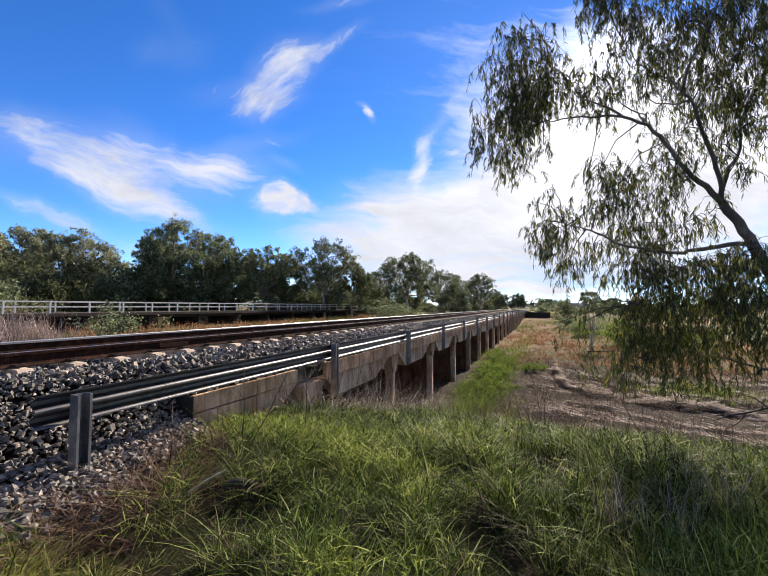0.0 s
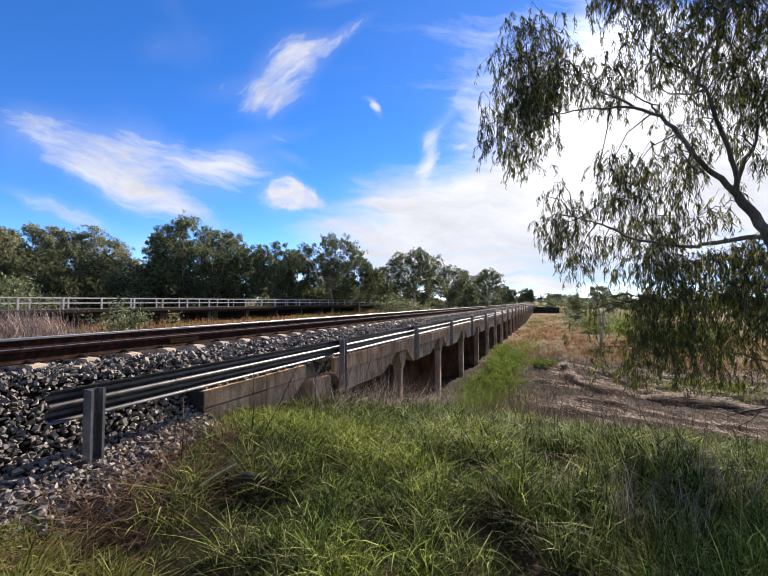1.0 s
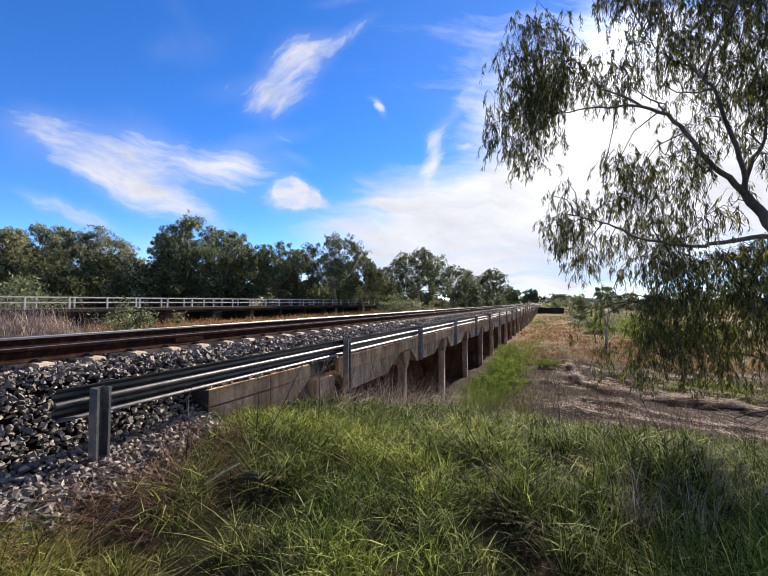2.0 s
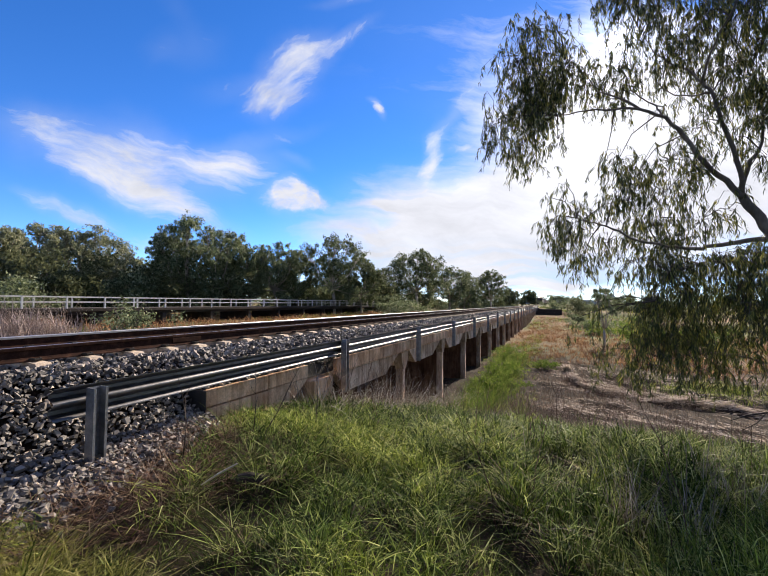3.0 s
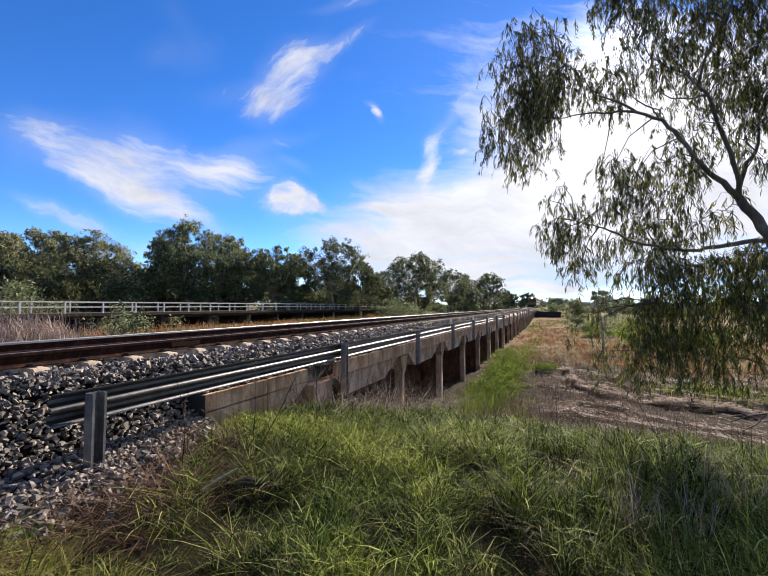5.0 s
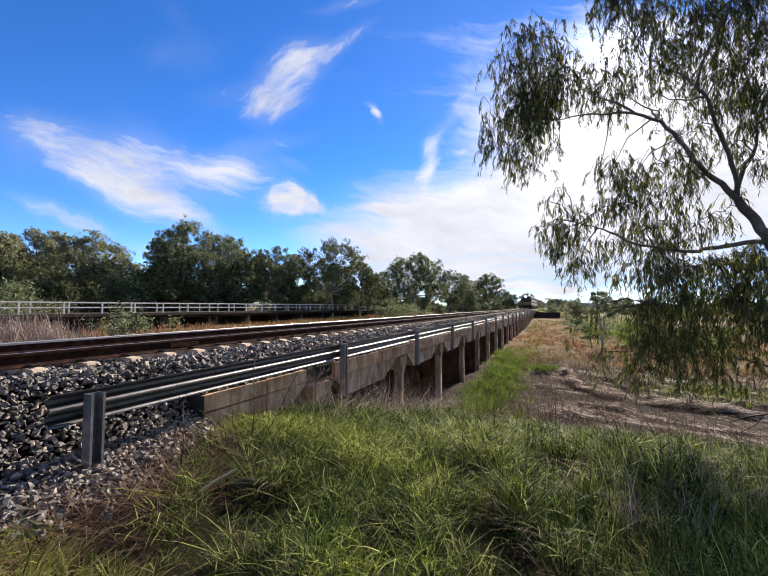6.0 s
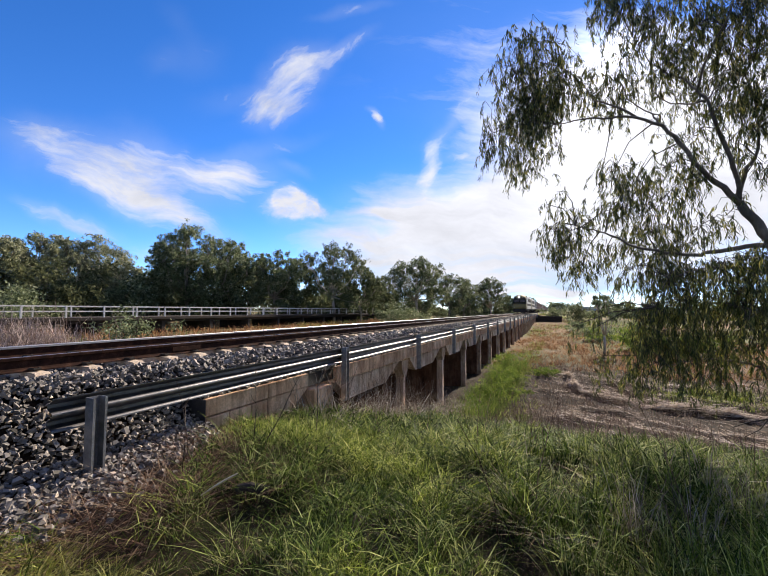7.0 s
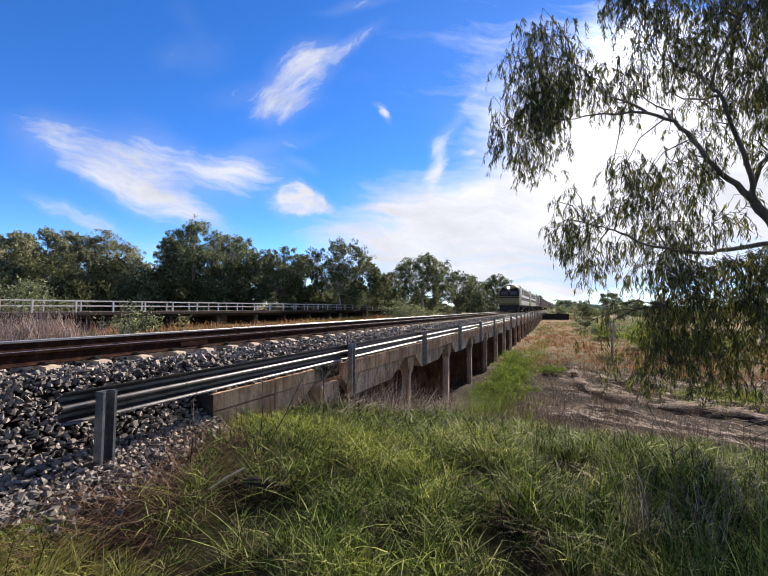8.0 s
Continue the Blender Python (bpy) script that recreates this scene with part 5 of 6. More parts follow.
# place x, y, height, crown radius, start of the crown
SAGE_TREES = [(-77.7, 32.0, 14.8, 4.8, 0.1), (-80.7, 37.2, 16.8, 5.0, 0.15), (-71.0, 37.0, 14.8, 4.7, 0.1), (-71.0, 41.4, 15.4, 5.8, 0.08), (-72.9, 47.1, 12.8, 4.4, 0.1), (-77.0, 26.7, 14.5, 5.5, 0.1)]
TALL_TREES = [(-63.3, 49.0, 16.0, 4.2, 0.15), (-58.5, 48.9, 19.0, 5.9, 0.12), (-57.2, 53.8, 18.0, 5.8, 0.12), (-55.6, 58.8, 15.8, 4.8, 0.15), (-52.1, 64.7, 15.6, 5.8, 0.15), (-51.6, 71.4, 14.9, 4.8, 0.18), (-83.7, 62.0, 13.3, 6.8, 0.1), (-68.7, 73.9, 14.1, 7.1, 0.1)]
OPEN_TREES = [(-43.1, 72.9, 18.2, 6.9, 0.24), (-41.4, 82.3, 14.2, 4.9, 0.2), (-44.5, 100.6, 13.2, 4.6, 0.15), (-28.6, 85.6, 15.6, 6.9, 0.27), (-27.3, 110.1, 14.1, 5.4, 0.2), (-25.9, 123.8, 13.2, 5.9, 0.2), (-19.8, 139.4, 14.6, 5.3, 0.38), (-18.5, 182.4, 9.6, 4.6, 0.15), (-13.4, 240.0, 9.4, 5.2, 0.1)]
BEYOND = [(-30, 150, 9, 6), (-40, 120, 11, 6), (-48, 105, 11, 6), (-36, 165, 10, 6), (-60, 100, 12, 7), (-70, 88, 12, 7), (-24, 165, 8, 6), (-22, 210, 8, 6)]


def build_treeline():
    for i, (x, y, h, r) in enumerate(BEYOND):
        t = gum_tree(400 + i, h, r, 0.05, 8000, 0.5, label="distant dark olive gum tree beside the line", group="gum trees beside the line", limbs=8)
        t.matrix_basis = pose(x, y, float(ground_z(x, y)), 0, 0, i * 50)
    for k, (rows, label, limbs) in enumerate(((SAGE_TREES, "sage-green gum tree leafy down to the ground", 17), (TALL_TREES, "tall dark olive gum tree with a dense billowing crown", 17), (OPEN_TREES, "olive-green gum tree with an open crown over bare limbs", 13))):
        for i, (x, y, h, r, base) in enumerate(rows):
            far = math.hypot(x, y)
            t = gum_tree(100 + 20 * k + i, h, r * 1.1, base, int((30000 if k < 2 else 24000) if far < 95 else 13000), 0.20 + far * 0.0012, label=label, group="gum trees beyond the road bridge", limbs=limbs, mat=("leaf_sage", "leaf_far", "leaf_open")[k])
            t.matrix_basis = pose(x, y, float(ground_z(x, y)), 0, 0, i * 77)
    # low scrub under and between the open trees
    for i in range(16):
        D = 88 + 5.5 * i
        u = -0.22 + 0.034 * i + random.uniform(-0.01, 0.01)
        x, y = D * (-0.394 + 0.919 * u), D * (0.919 + 0.394 * u)
        if x < -14:
            bush("scrub", x, y, random.uniform(8, 12), random.uniform(3.0, 4.6) if i > 9 else random.uniform(5.5, 7.5), 3600, 0.36, "leaf_far" if i % 2 else "leaf_dark", "green scrub under the gum trees beside the line", 500 + i)
    # undergrowth behind the road bridge
    for i in range(26):
        x, y = -52.0 - 22 * random.random() + max(0, i - 14) * 1.6, 12 + 4.4 * i + random.uniform(-2, 2)
        bush("thicket", x, y, random.uniform(7, 11), random.uniform(5.5, 9.5), 3800, 0.48, "leaf_dark" if i % 3 else "leaf_far", "dark green thicket of young trees behind the bridge", 300 + i)


def bush(name, x, y, w, h, n, size, mat, label, seed):
    g = np.random.default_rng(seed)
    t = thing(name, pose(x, y, float(ground_z(x, y))), label, "bush")
    bm = bmesh.new()
    for i in range(9):
        a = g.uniform(0, 6.28)
        e = (math.cos(a) * w * 0.4 * g.uniform(0.3, 1), math.sin(a) * w * 0.4 * g.uniform(0.3, 1), h * g.uniform(0.5, 0.95))
        tube(bm, [(0, 0, -0.1), (e[0] * 0.4, e[1] * 0.4, e[2] * 0.6), e], [0.03, 0.02, 0.006], 4)
    part("stems", bm, M["bark"], t)
    cs = g.normal(size=(40, 3)) * np.array([w * 0.24, w * 0.24, h * 0.22]) + np.array([0, 0, h * 0.5])
    pos = cs[g.integers(0, 40, n)] + g.normal(size=(n, 3)) * np.array([w * 0.06, w * 0.06, h * 0.07])
    pos[:, 2] = np.maximum(pos[:, 2], 0.02)
    v, f = leaf_cards(pos, unit(g.normal(size=(n, 3))), g.uniform(0.6, 1.3, n) * size, g.uniform(0.35, 0.65, n) * size, unit(g.normal(size=(n, 3))))
    soup("foliage", v, f, M[mat], t)
    return t


# ---- the gum tree that overhangs the bank ----
TREE_Y = 6.2
BOUGHS = {
    "trunk": [(2.98, -0.22), (2.92, 0.76), (2.82, 1.7), (2.46, 2.51), (2.32, 2.81), (2.17, 3.07)],
    "main": [(2.17, 3.07), (1.98, 3.28), (1.74, 3.49), (1.47, 3.83), (1.26, 4.03), (0.99, 4.16), (0.72, 4.21), (0.44, 4.29), (0.07, 4.37)],
    "second": [(2.17, 3.07), (2.09, 3.37), (1.95, 3.72), (1.81, 4.04), (1.76, 4.27), (1.67, 4.44), (1.56, 4.69), (1.40, 4.92), (1.27, 5.19), (1.11, 5.65)],
    "third": [(2.14, 3.21), (2.22, 3.51), (2.32, 3.66), (2.40, 3.94), (2.44, 4.50), (2.35, 5.05), (2.17, 5.54)],
    "up": [(1.76, 4.27), (1.59, 4.35), (1.45, 4.45), (1.30, 4.71)],
    "spur": [(1.23, 4.06), (1.21, 4.26), (1.10, 4.43), (0.97, 4.62), (0.88, 4.94)],
    "tip": [(0.99, 4.16), (0.74, 4.40), (0.55, 4.58), (0.41, 4.94), (0.18, 5.31)],
    "top": [(1.67, 4.44), (1.75, 4.81), (1.91, 5.16), (2.02, 5.52)],
    "low": [(2.40, 2.55), (2.10, 2.53), (1.79, 2.47), (1.61, 2.42), (1.27, 2.46), (0.95, 2.52), (0.67, 2.70), (0.50, 2.79), (0.29, 2.89)],
    "hang": [(2.51, 2.15), (2.24, 2.25), (1.95, 2.29), (1.60, 2.25), (1.28, 2.15), (1.11, 1.79)],
    "base": [(2.57, 0.99), (2.39, 1.05), (2.17, 1.11), (1.90, 1.13), (1.58, 1.11), (1.31, 1.05)],
}
BOUGH_RADII = {"trunk": (0.088, 0.05), "main": (0.04, 0.006), "second": (0.032, 0.005), "third": (0.028, 0.005), "up": (0.014, 0.005), "spur": (0.014, 0.004), "tip": (0.016, 0.004), "top": (0.018, 0.005), "low": (0.034, 0.006), "hang": (0.022, 0.006), "base": (0.02, 0.006)}
# leaf sprays: x, z, half width, half height, density
SPRAYS_TIP = [(-0.2, 5.51, 0.26, 0.37, 5), (0.08, 5.49, 0.33, 0.25, 4), (-0.41, 5.12, 0.37, 0.45, 9), (-0.09, 5.0, 0.33, 0.44, 12), (0.18, 4.82, 0.25, 0.36, 11), (-0.32, 4.66, 0.3, 0.37, 11), (-0.7, 4.6, 0.27, 0.38, 5), (-0.79, 4.21, 0.19, 0.31, 6), (-0.41, 4.11, 0.33, 0.33, 7), (-0.21, 4.34, 0.26, 0.29, 8), (0.45, 4.89, 0.21, 0.25, 6), (0.07, 4.08, 0.22, 0.25, 2)]
SPRAYS_TOP = [(0.71, 5.79, 0.21, 0.35, 10), (0.98, 5.79, 0.27, 0.31, 13), (1.21, 5.36, 0.27, 0.3, 13), (1.46, 4.99, 0.26, 0.26, 12), (1.72, 5.23, 0.29, 0.32, 9), (1.47, 5.57, 0.3, 0.3, 7), (1.93, 5.44, 0.32, 0.32, 9), (2.25, 5.28, 0.34, 0.37, 16), (2.12, 4.83, 0.31, 0.31, 13), (2.4, 4.87, 0.18, 0.37, 15), (1.83, 4.79, 0.29, 0.22, 9), (1.06, 6.22, 0.41, 0.27, 10), (1.78, 5.99, 0.45, 0.26, 10), (2.37, 5.8, 0.31, 0.25, 12)]
SPRAYS_CORE = [(0.83, 4.85, 0.19, 0.31, 9), (0.59, 4.9, 0.2, 0.28, 4), (0.83, 4.57, 0.17, 0.17, 7), (1.27, 4.91, 0.2, 0.2, 7), (1.39, 4.18, 0.23, 0.16, 2), (1.97, 4.42, 0.25, 0.22, 5), (2.33, 4.27, 0.21, 0.31, 13), (2.38, 3.97, 0.15, 0.24, 10), (1.72, 3.98, 0.22, 0.16, 9), (1.85, 4.1, 0.19, 0.16, 4), (2.12, 3.77, 0.15, 0.15, 4), (1.08, 5.04, 0.24, 0.24, 6)]
SPRAYS_MID = [(0.85, 3.64, 0.24, 0.27, 8), (1.12, 3.53, 0.27, 0.23, 10), (1.38, 3.5, 0.26, 0.2, 9), (1.62, 3.39, 0.22, 0.19, 8), (0.72, 3.82, 0.17, 0.17, 4), (1.89, 3.54, 0.19, 0.13, 4), (2.31, 3.42, 0.21, 0.15, 5), (0.17, 3.43, 0.2, 0.16, 3), (-0.06, 3.33, 0.16, 0.14, 2), (2.17, 3.18, 0.18, 0.12, 4)]
SPRAYS_INNER = [(0.33, 2.96, 0.28, 0.2, 8), (0.06, 2.77, 0.29, 0.21, 8), (0.21, 2.52, 0.25, 0.28, 7), (0.35, 2.23, 0.17, 0.21, 6), (-0.05, 2.9, 0.18, 0.18, 4), (0.96, 3.07, 0.3, 0.2, 8), (1.25, 3.01, 0.26, 0.23, 8), (0.78, 3.17, 0.2, 0.17, 6), (1.18, 2.71, 0.33, 0.26, 10), (0.67, 2.5, 0.17, 0.2, 7), (1.39, 2.39, 0.32, 0.26, 8), (1.64, 2.68, 0.22, 0.22, 7), (1.53, 3.02, 0.19, 0.19, 4), (2.03, 2.91, 0.28, 0.09, 3), (1.07, 2.25, 0.3, 0.26, 7)]
SPRAYS_LOW = [(1.32, 1.99, 0.29, 0.36, 13), (1.57, 2.09, 0.29, 0.32, 11), (1.87, 2.16, 0.31, 0.28, 12), (2.15, 2.26, 0.3, 0.27, 12), (2.34, 2.29, 0.18, 0.3, 12), (1.13, 1.61, 0.26, 0.33, 13), (1.38, 1.57, 0.29, 0.32, 12), (1.68, 1.66, 0.31, 0.38, 14), (1.97, 1.73, 0.31, 0.37, 14), (2.25, 1.73, 0.27, 0.36, 14), (1.08, 1.15, 0.26, 0.33, 11), (1.05, 0.85, 0.2, 0.23, 8), (1.4, 1.2, 0.29, 0.32, 11), (1.67, 1.11, 0.28, 0.31, 10)]
SPRAYS_SKIRT = [(2.02, 1.17, 0.3, 0.27, 9), (2.29, 1.25, 0.21, 0.3, 11), (1.61, 0.82, 0.16, 0.16, 4), (1.89, 0.88, 0.28, 0.15, 4), (2.23, 0.9, 0.24, 0.15, 3), (0.56, 1.64, 0.12, 0.27, 5), (0.23, 1.46, 0.13, 0.14, 3), (0.62, 0.97, 0.2, 0.27, 4), (0.48, 1.43, 0.1, 0.17, 2), (2.5, 1.68, 0.24, 0.41, 12), (2.56, 2.15, 0.24, 0.35, 12), (2.61, 4.3, 0.24, 0.48, 12), (2.63, 5.03, 0.24, 0.48, 14)]


def near_tree():
    rnd = random.Random(5)
    g = np.random.default_rng(5)
    t = thing("gum_tree", pose(3.05, TREE_Y, 0), "grey-barked gum tree with long drooping narrow leaves", "tree")
    o = np.array([3.05, TREE_Y, 0])
    nodes = []
    for nm, row in BOUGHS.items():
        bm = bmesh.new()
        pts, n = [], len(row)
        ph = rnd.uniform(0, 6)
        for i, (x, z) in enumerate(row):
            if i == 0 and nodes:
                y0 = min(nodes, key=lambda q: (q.x + o[0] - x) ** 2 + (q.z - z) ** 2).y
            elif i == 0:
                y0 = 0.0
            dy = 0.0 if nm == "trunk" else 0.3 * (math.sin(ph + i * 0.55) - math.sin(ph))
            pts.append(Vector((x - o[0], y0 + dy, z)))
        fine = []
        for a, b in zip(pts, pts[1:]):
            for s in (0, 0.34, 0.67):
                fine.append(a.lerp(b, s) + Vector((rnd.uniform(-1, 1), rnd.uniform(-1, 1), rnd.uniform(-1, 1))) * 0.012)
        fine.append(pts[-1])
        ra, rb = BOUGH_RADII[nm]
        rad = [ra + (rb - ra) * (i / (len(fine) - 1)) ** 0.8 for i in range(len(fine))]
        tube(bm, fine, rad, 9)
        part("trunk" if nm == "trunk" else "limb", bm, M["bark"], t, smooth=True)
        nodes += fine
    nodes_np = np.array([p[:] for p in nodes])
    twigs = bmesh.new()
    C, D, Ln, Wd = [], [], [], []
    for sp in (SPRAYS_TIP, SPRAYS_TOP, SPRAYS_CORE, SPRAYS_MID, SPRAYS_INNER, SPRAYS_LOW, SPRAYS_SKIRT):
        deep = 0.42 if sp in (SPRAYS_LOW, SPRAYS_TOP) else 0.3
        for x, z, rx, rz, dens in sp:
            c = np.array([x, TREE_Y, z]) - o
            dd = np.linalg.norm((nodes_np - c) * np.array([1, 0.5, 1]), axis=1) + np.where(nodes_np[:, 2] < c[2] - 0.25, 0.25, 0)
            a = Vector(nodes_np[int(np.argmin(dd))])
            cv = Vector(c) + Vector((0, rnd.uniform(-0.4, 0.4), rz * 0.5))
            m = a.lerp(cv, 0.5) + Vector((rnd.uniform(-0.05, 0.05), 0, 0.07))
            tube(twigs, [a, m, cv], [0.009, 0.006, 0.004], 5)
            # hanging bunches: a bent twig with a mop of narrow leaves at and below its end
            for _ in range(max(3, int(rx * rz * dens * BUNCHES * (1.0 if sp in (SPRAYS_LOW, SPRAYS_SKIRT) else 1.4 if sp in (SPRAYS_MID, SPRAYS_INNER) else 1.12 if sp is SPRAYS_TOP else 1.5)))):
                ang, q = rnd.uniform(0, 6.28), math.sqrt(rnd.random())
                st = Vector((c[0] + rx * q * math.cos(ang), cv.y + rnd.gauss(0, deep), c[2] + rz * (q * math.sin(ang) + 0.12)))
                if rnd.random() < 0.6:
                    bend = cv.lerp(st, 0.6) + Vector((rnd.gauss(0, 0.03), rnd.gauss(0, 0.03), 0.05))
                    tube(twigs, [cv.lerp(st, 0.15), bend, st], [0.004, 0.003, 0.002], 3)
                ln = rnd.uniform(0.10, 0.30)
                sway = Vector((rnd.gauss(0, 0.3), rnd.gauss(0, 0.3), 0))
                mid = st + Vector((sway.x * ln, sway.y * ln, -ln * 0.3))
                en = mid + Vector((sway.x * ln * 0.3, sway.y * ln * 0.3, -ln * 0.7))
                tube(twigs, [st, mid, en], [0.0024, 0.002, 0.001], 3)
                for k in range(rnd.randint(14, 26)):
                    s = rnd.random()
                    b = st.lerp(mid, s * 2) if s < 0.5 else mid.lerp(en, s * 2 - 1)
                    C.append(b[:])
                    D.append((rnd.gauss(sway.x * 0.3, 0.3), rnd.gauss(sway.y * 0.3, 0.3), -1.0 + rnd.random() * 0.2))
                    Ln.append(rnd.uniform(0.05, 0.105))
                    Wd.append(rnd.uniform(0.007, 0.0125))
    part("fine_branching", twigs, M["dark_twig"], t)
    n = len(C)
    v, f = leaf_quads(np.array(C), unit(np.array(D)), np.array(Ln), np.array(Wd), unit(g.normal(size=(n, 3))))
    soup("leaves", v, f, M["leaf"], t, "narrow drooping grey-green leaves")


BUNCHES = 62
build_bank_grass()
build_flat_grass()
near_tree()
build_treeline()


def build_scrub():
    bush("dry_bush", -15.4, 6.7, 3.2, 2.1, 200, 0.05, "twig", "grey leafless twiggy bush beyond the track", 41)
    g = np.random.default_rng(44)
    # bare twigs of the grey bush
    n = 17000
    c = g.normal(size=(n, 3)) * np.array([0.8, 0.75, 0.42]) + np.array([-15.4, 6.7, float(ground_z(-15.4, 6.7)) + 1.0])
    v, f = blade_mesh(c, g.uniform(0.2, 0.6, n), g.uniform(0.010, 0.02, n), g.uniform(0, 6.28, n), g.uniform(0.05, 0.8, n), g.uniform(0, 0.3, n), 2)
    tagged(soup("bare_twigs", v, f, M["grey_twig"]), "grey bare twigs of a dry bush", "bush", kind="stuff")
    bush("shrub", -19.5, 13.0, 2.6, 3.0, 1500, 0.16, "leaf_far", "small olive shrub beside the track", 42)
    bush("shrub", -50.0, 22.0, 9, 5.2, 4200, 0.32, "leaf_far", "yellow-green shrub behind the road bridge", 43)
    bush("shrub", -24.5, 64.0, 9, 3.4, 4000, 0.28, "leaf_far", "wide green shrub at the end of the road bridge", 45)
    # weeds against the bridge piers
    for i, (x, y, w, h) in enumerate(((-3.3, 18.5, 1.5, 0.7), (-3.2, 21.0, 1.7, 0.9), (-3.3, 24.0, 1.9, 1.1), (-3.3, 27.5, 2.0, 1.3), (-3.5, 31.5, 2.0, 1.4), (-2.4, 22.5, 1.6, 0.6), (-0.6, 29.0, 1.6, 0.8), (-2.6, 26.0, 1.6, 0.7), (-3.6, 36.0, 2.0, 1.3))):
        bush("weed_clump", x, y, w, h * 0.85, 1500, 0.10, "leaf_lime", "bright green weeds against the bridge piers", 60 + i)
    tall = np.stack([RNG.normal(-3.15, 0.5, 300), RNG.uniform(14, 35, 300)], 1)
    tufts("bridge_weeds", tall[tall[:, 0] > -4.3], 26, 0.28, (0.3, 0.85), (0.012, 0.03), M["leaf_lime"], "tall bright green weedy grass along the bridge piers", lean=(0.05, 0.6), curl=(0.1, 0.9))
    # creek flat and beyond
    for i, (x, y, w, h) in enumerate(((8.5, 52.0, 7, 2.6), (13.0, 49.0, 7, 2.4), (6.0, 66.0, 6, 2.2), (11.0, 75.0, 8, 2.6), (4.5, 90.0, 5, 2.4))):
        bush("creek_shrub", x, y, w, h, 3000, 0.26, "leaf_lime" if i < 2 else "leaf_far", "green shrub on the creek flat", 80 + i)
    for i in range(12):
        bush("far_scrub", 1 + i * 5.5 + random.uniform(-2, 2), 128 + random.uniform(-8, 25) + i, random.uniform(6, 10), random.uniform(2.2, 4.6), 1500, 0.5, "leaf_dark" if i % 2 else "leaf_far", "olive scrub beyond the creek", 100 + i)
    t = gum_tree(31, 9.0, 2.2, 0.45, 2600, 0.36, label="small slender gum tree far beyond the creek", limbs=6)
    t.matrix_basis = pose(12.3, 125, float(ground_z(12.3, 125)))
    t = gum_tree(33, 6.8, 1.35, 0.5, 2600, 0.16, label="slender thin-trunked gum tree on the creek flat", limbs=6)
    t.matrix_basis = pose(4.9, 47.7, float(ground_z(4.9, 47.7)))
    for i, (x, y, h, r) in enumerate(((3.0, 300, 8, 6), (14, 330, 9, 7), (-3, 380, 9, 8), (40, 340, 8, 7), (60, 300, 9, 8), (85, 280, 9, 8), (30, 210, 7, 5))):
        t = gum_tree(50 + i, h, r, 0.1, 3000, 0.7, label="distant dark green gum tree on the plain", group="distant gum trees", limbs=7)
        t.matrix_basis = pose(x, y, float(ground_z(x, y)))
    xs = np.linspace(-400, 1500, 300)
    top = 26 + 9 * np.sin(xs * 0.006 + 1) + 5 * np.sin(xs * 0.021) + 42 * np.exp(-((xs - 350) / 26) ** 2) + 24 * np.exp(-((xs - 305) / 26) ** 2)
    v = np.concatenate([np.stack([xs, 0 * xs + 2870, 0 * xs - 5], 1), np.stack([xs, 0 * xs + 2960, top], 1), np.stack([xs, 0 * xs + 3100, 0 * xs - 5], 1)])
    k = len(xs)
    q = np.arange(k - 1)
    F = np.concatenate([np.stack([q, q + 1, q + 1 + k, q + k], 1), np.stack([q + k, q + 1 + k, q + 1 + 2 * k, q + 2 * k], 1)])
    tagged(soup("hill_range", v, F, M["hill"], smooth=True), "range of low hills far away, tinted blue-grey for haze", "hills", kind="structure")
    s = thing("shed", pose(75.4, 640, -1), "long shed with a pale metal roof far away", "shed")
    bm = bmesh.new()
    box(bm, (-14, -6, 0), (14, 6, 5), 0.02)
    part("wall", bm, M["cream_paint"], s)
    bm = bmesh.new()
    extrude_profile(bm, [(-6.6, 4.9), (0, 8.0), (6.6, 4.9), (6.6, 5.2), (0, 8.4), (-6.6, 5.2)], (-14.5, 0, 0), (14.5, 0, 0), Vector((0, 1, 0)), UP)
    part("roof", bm, M["white"], s)


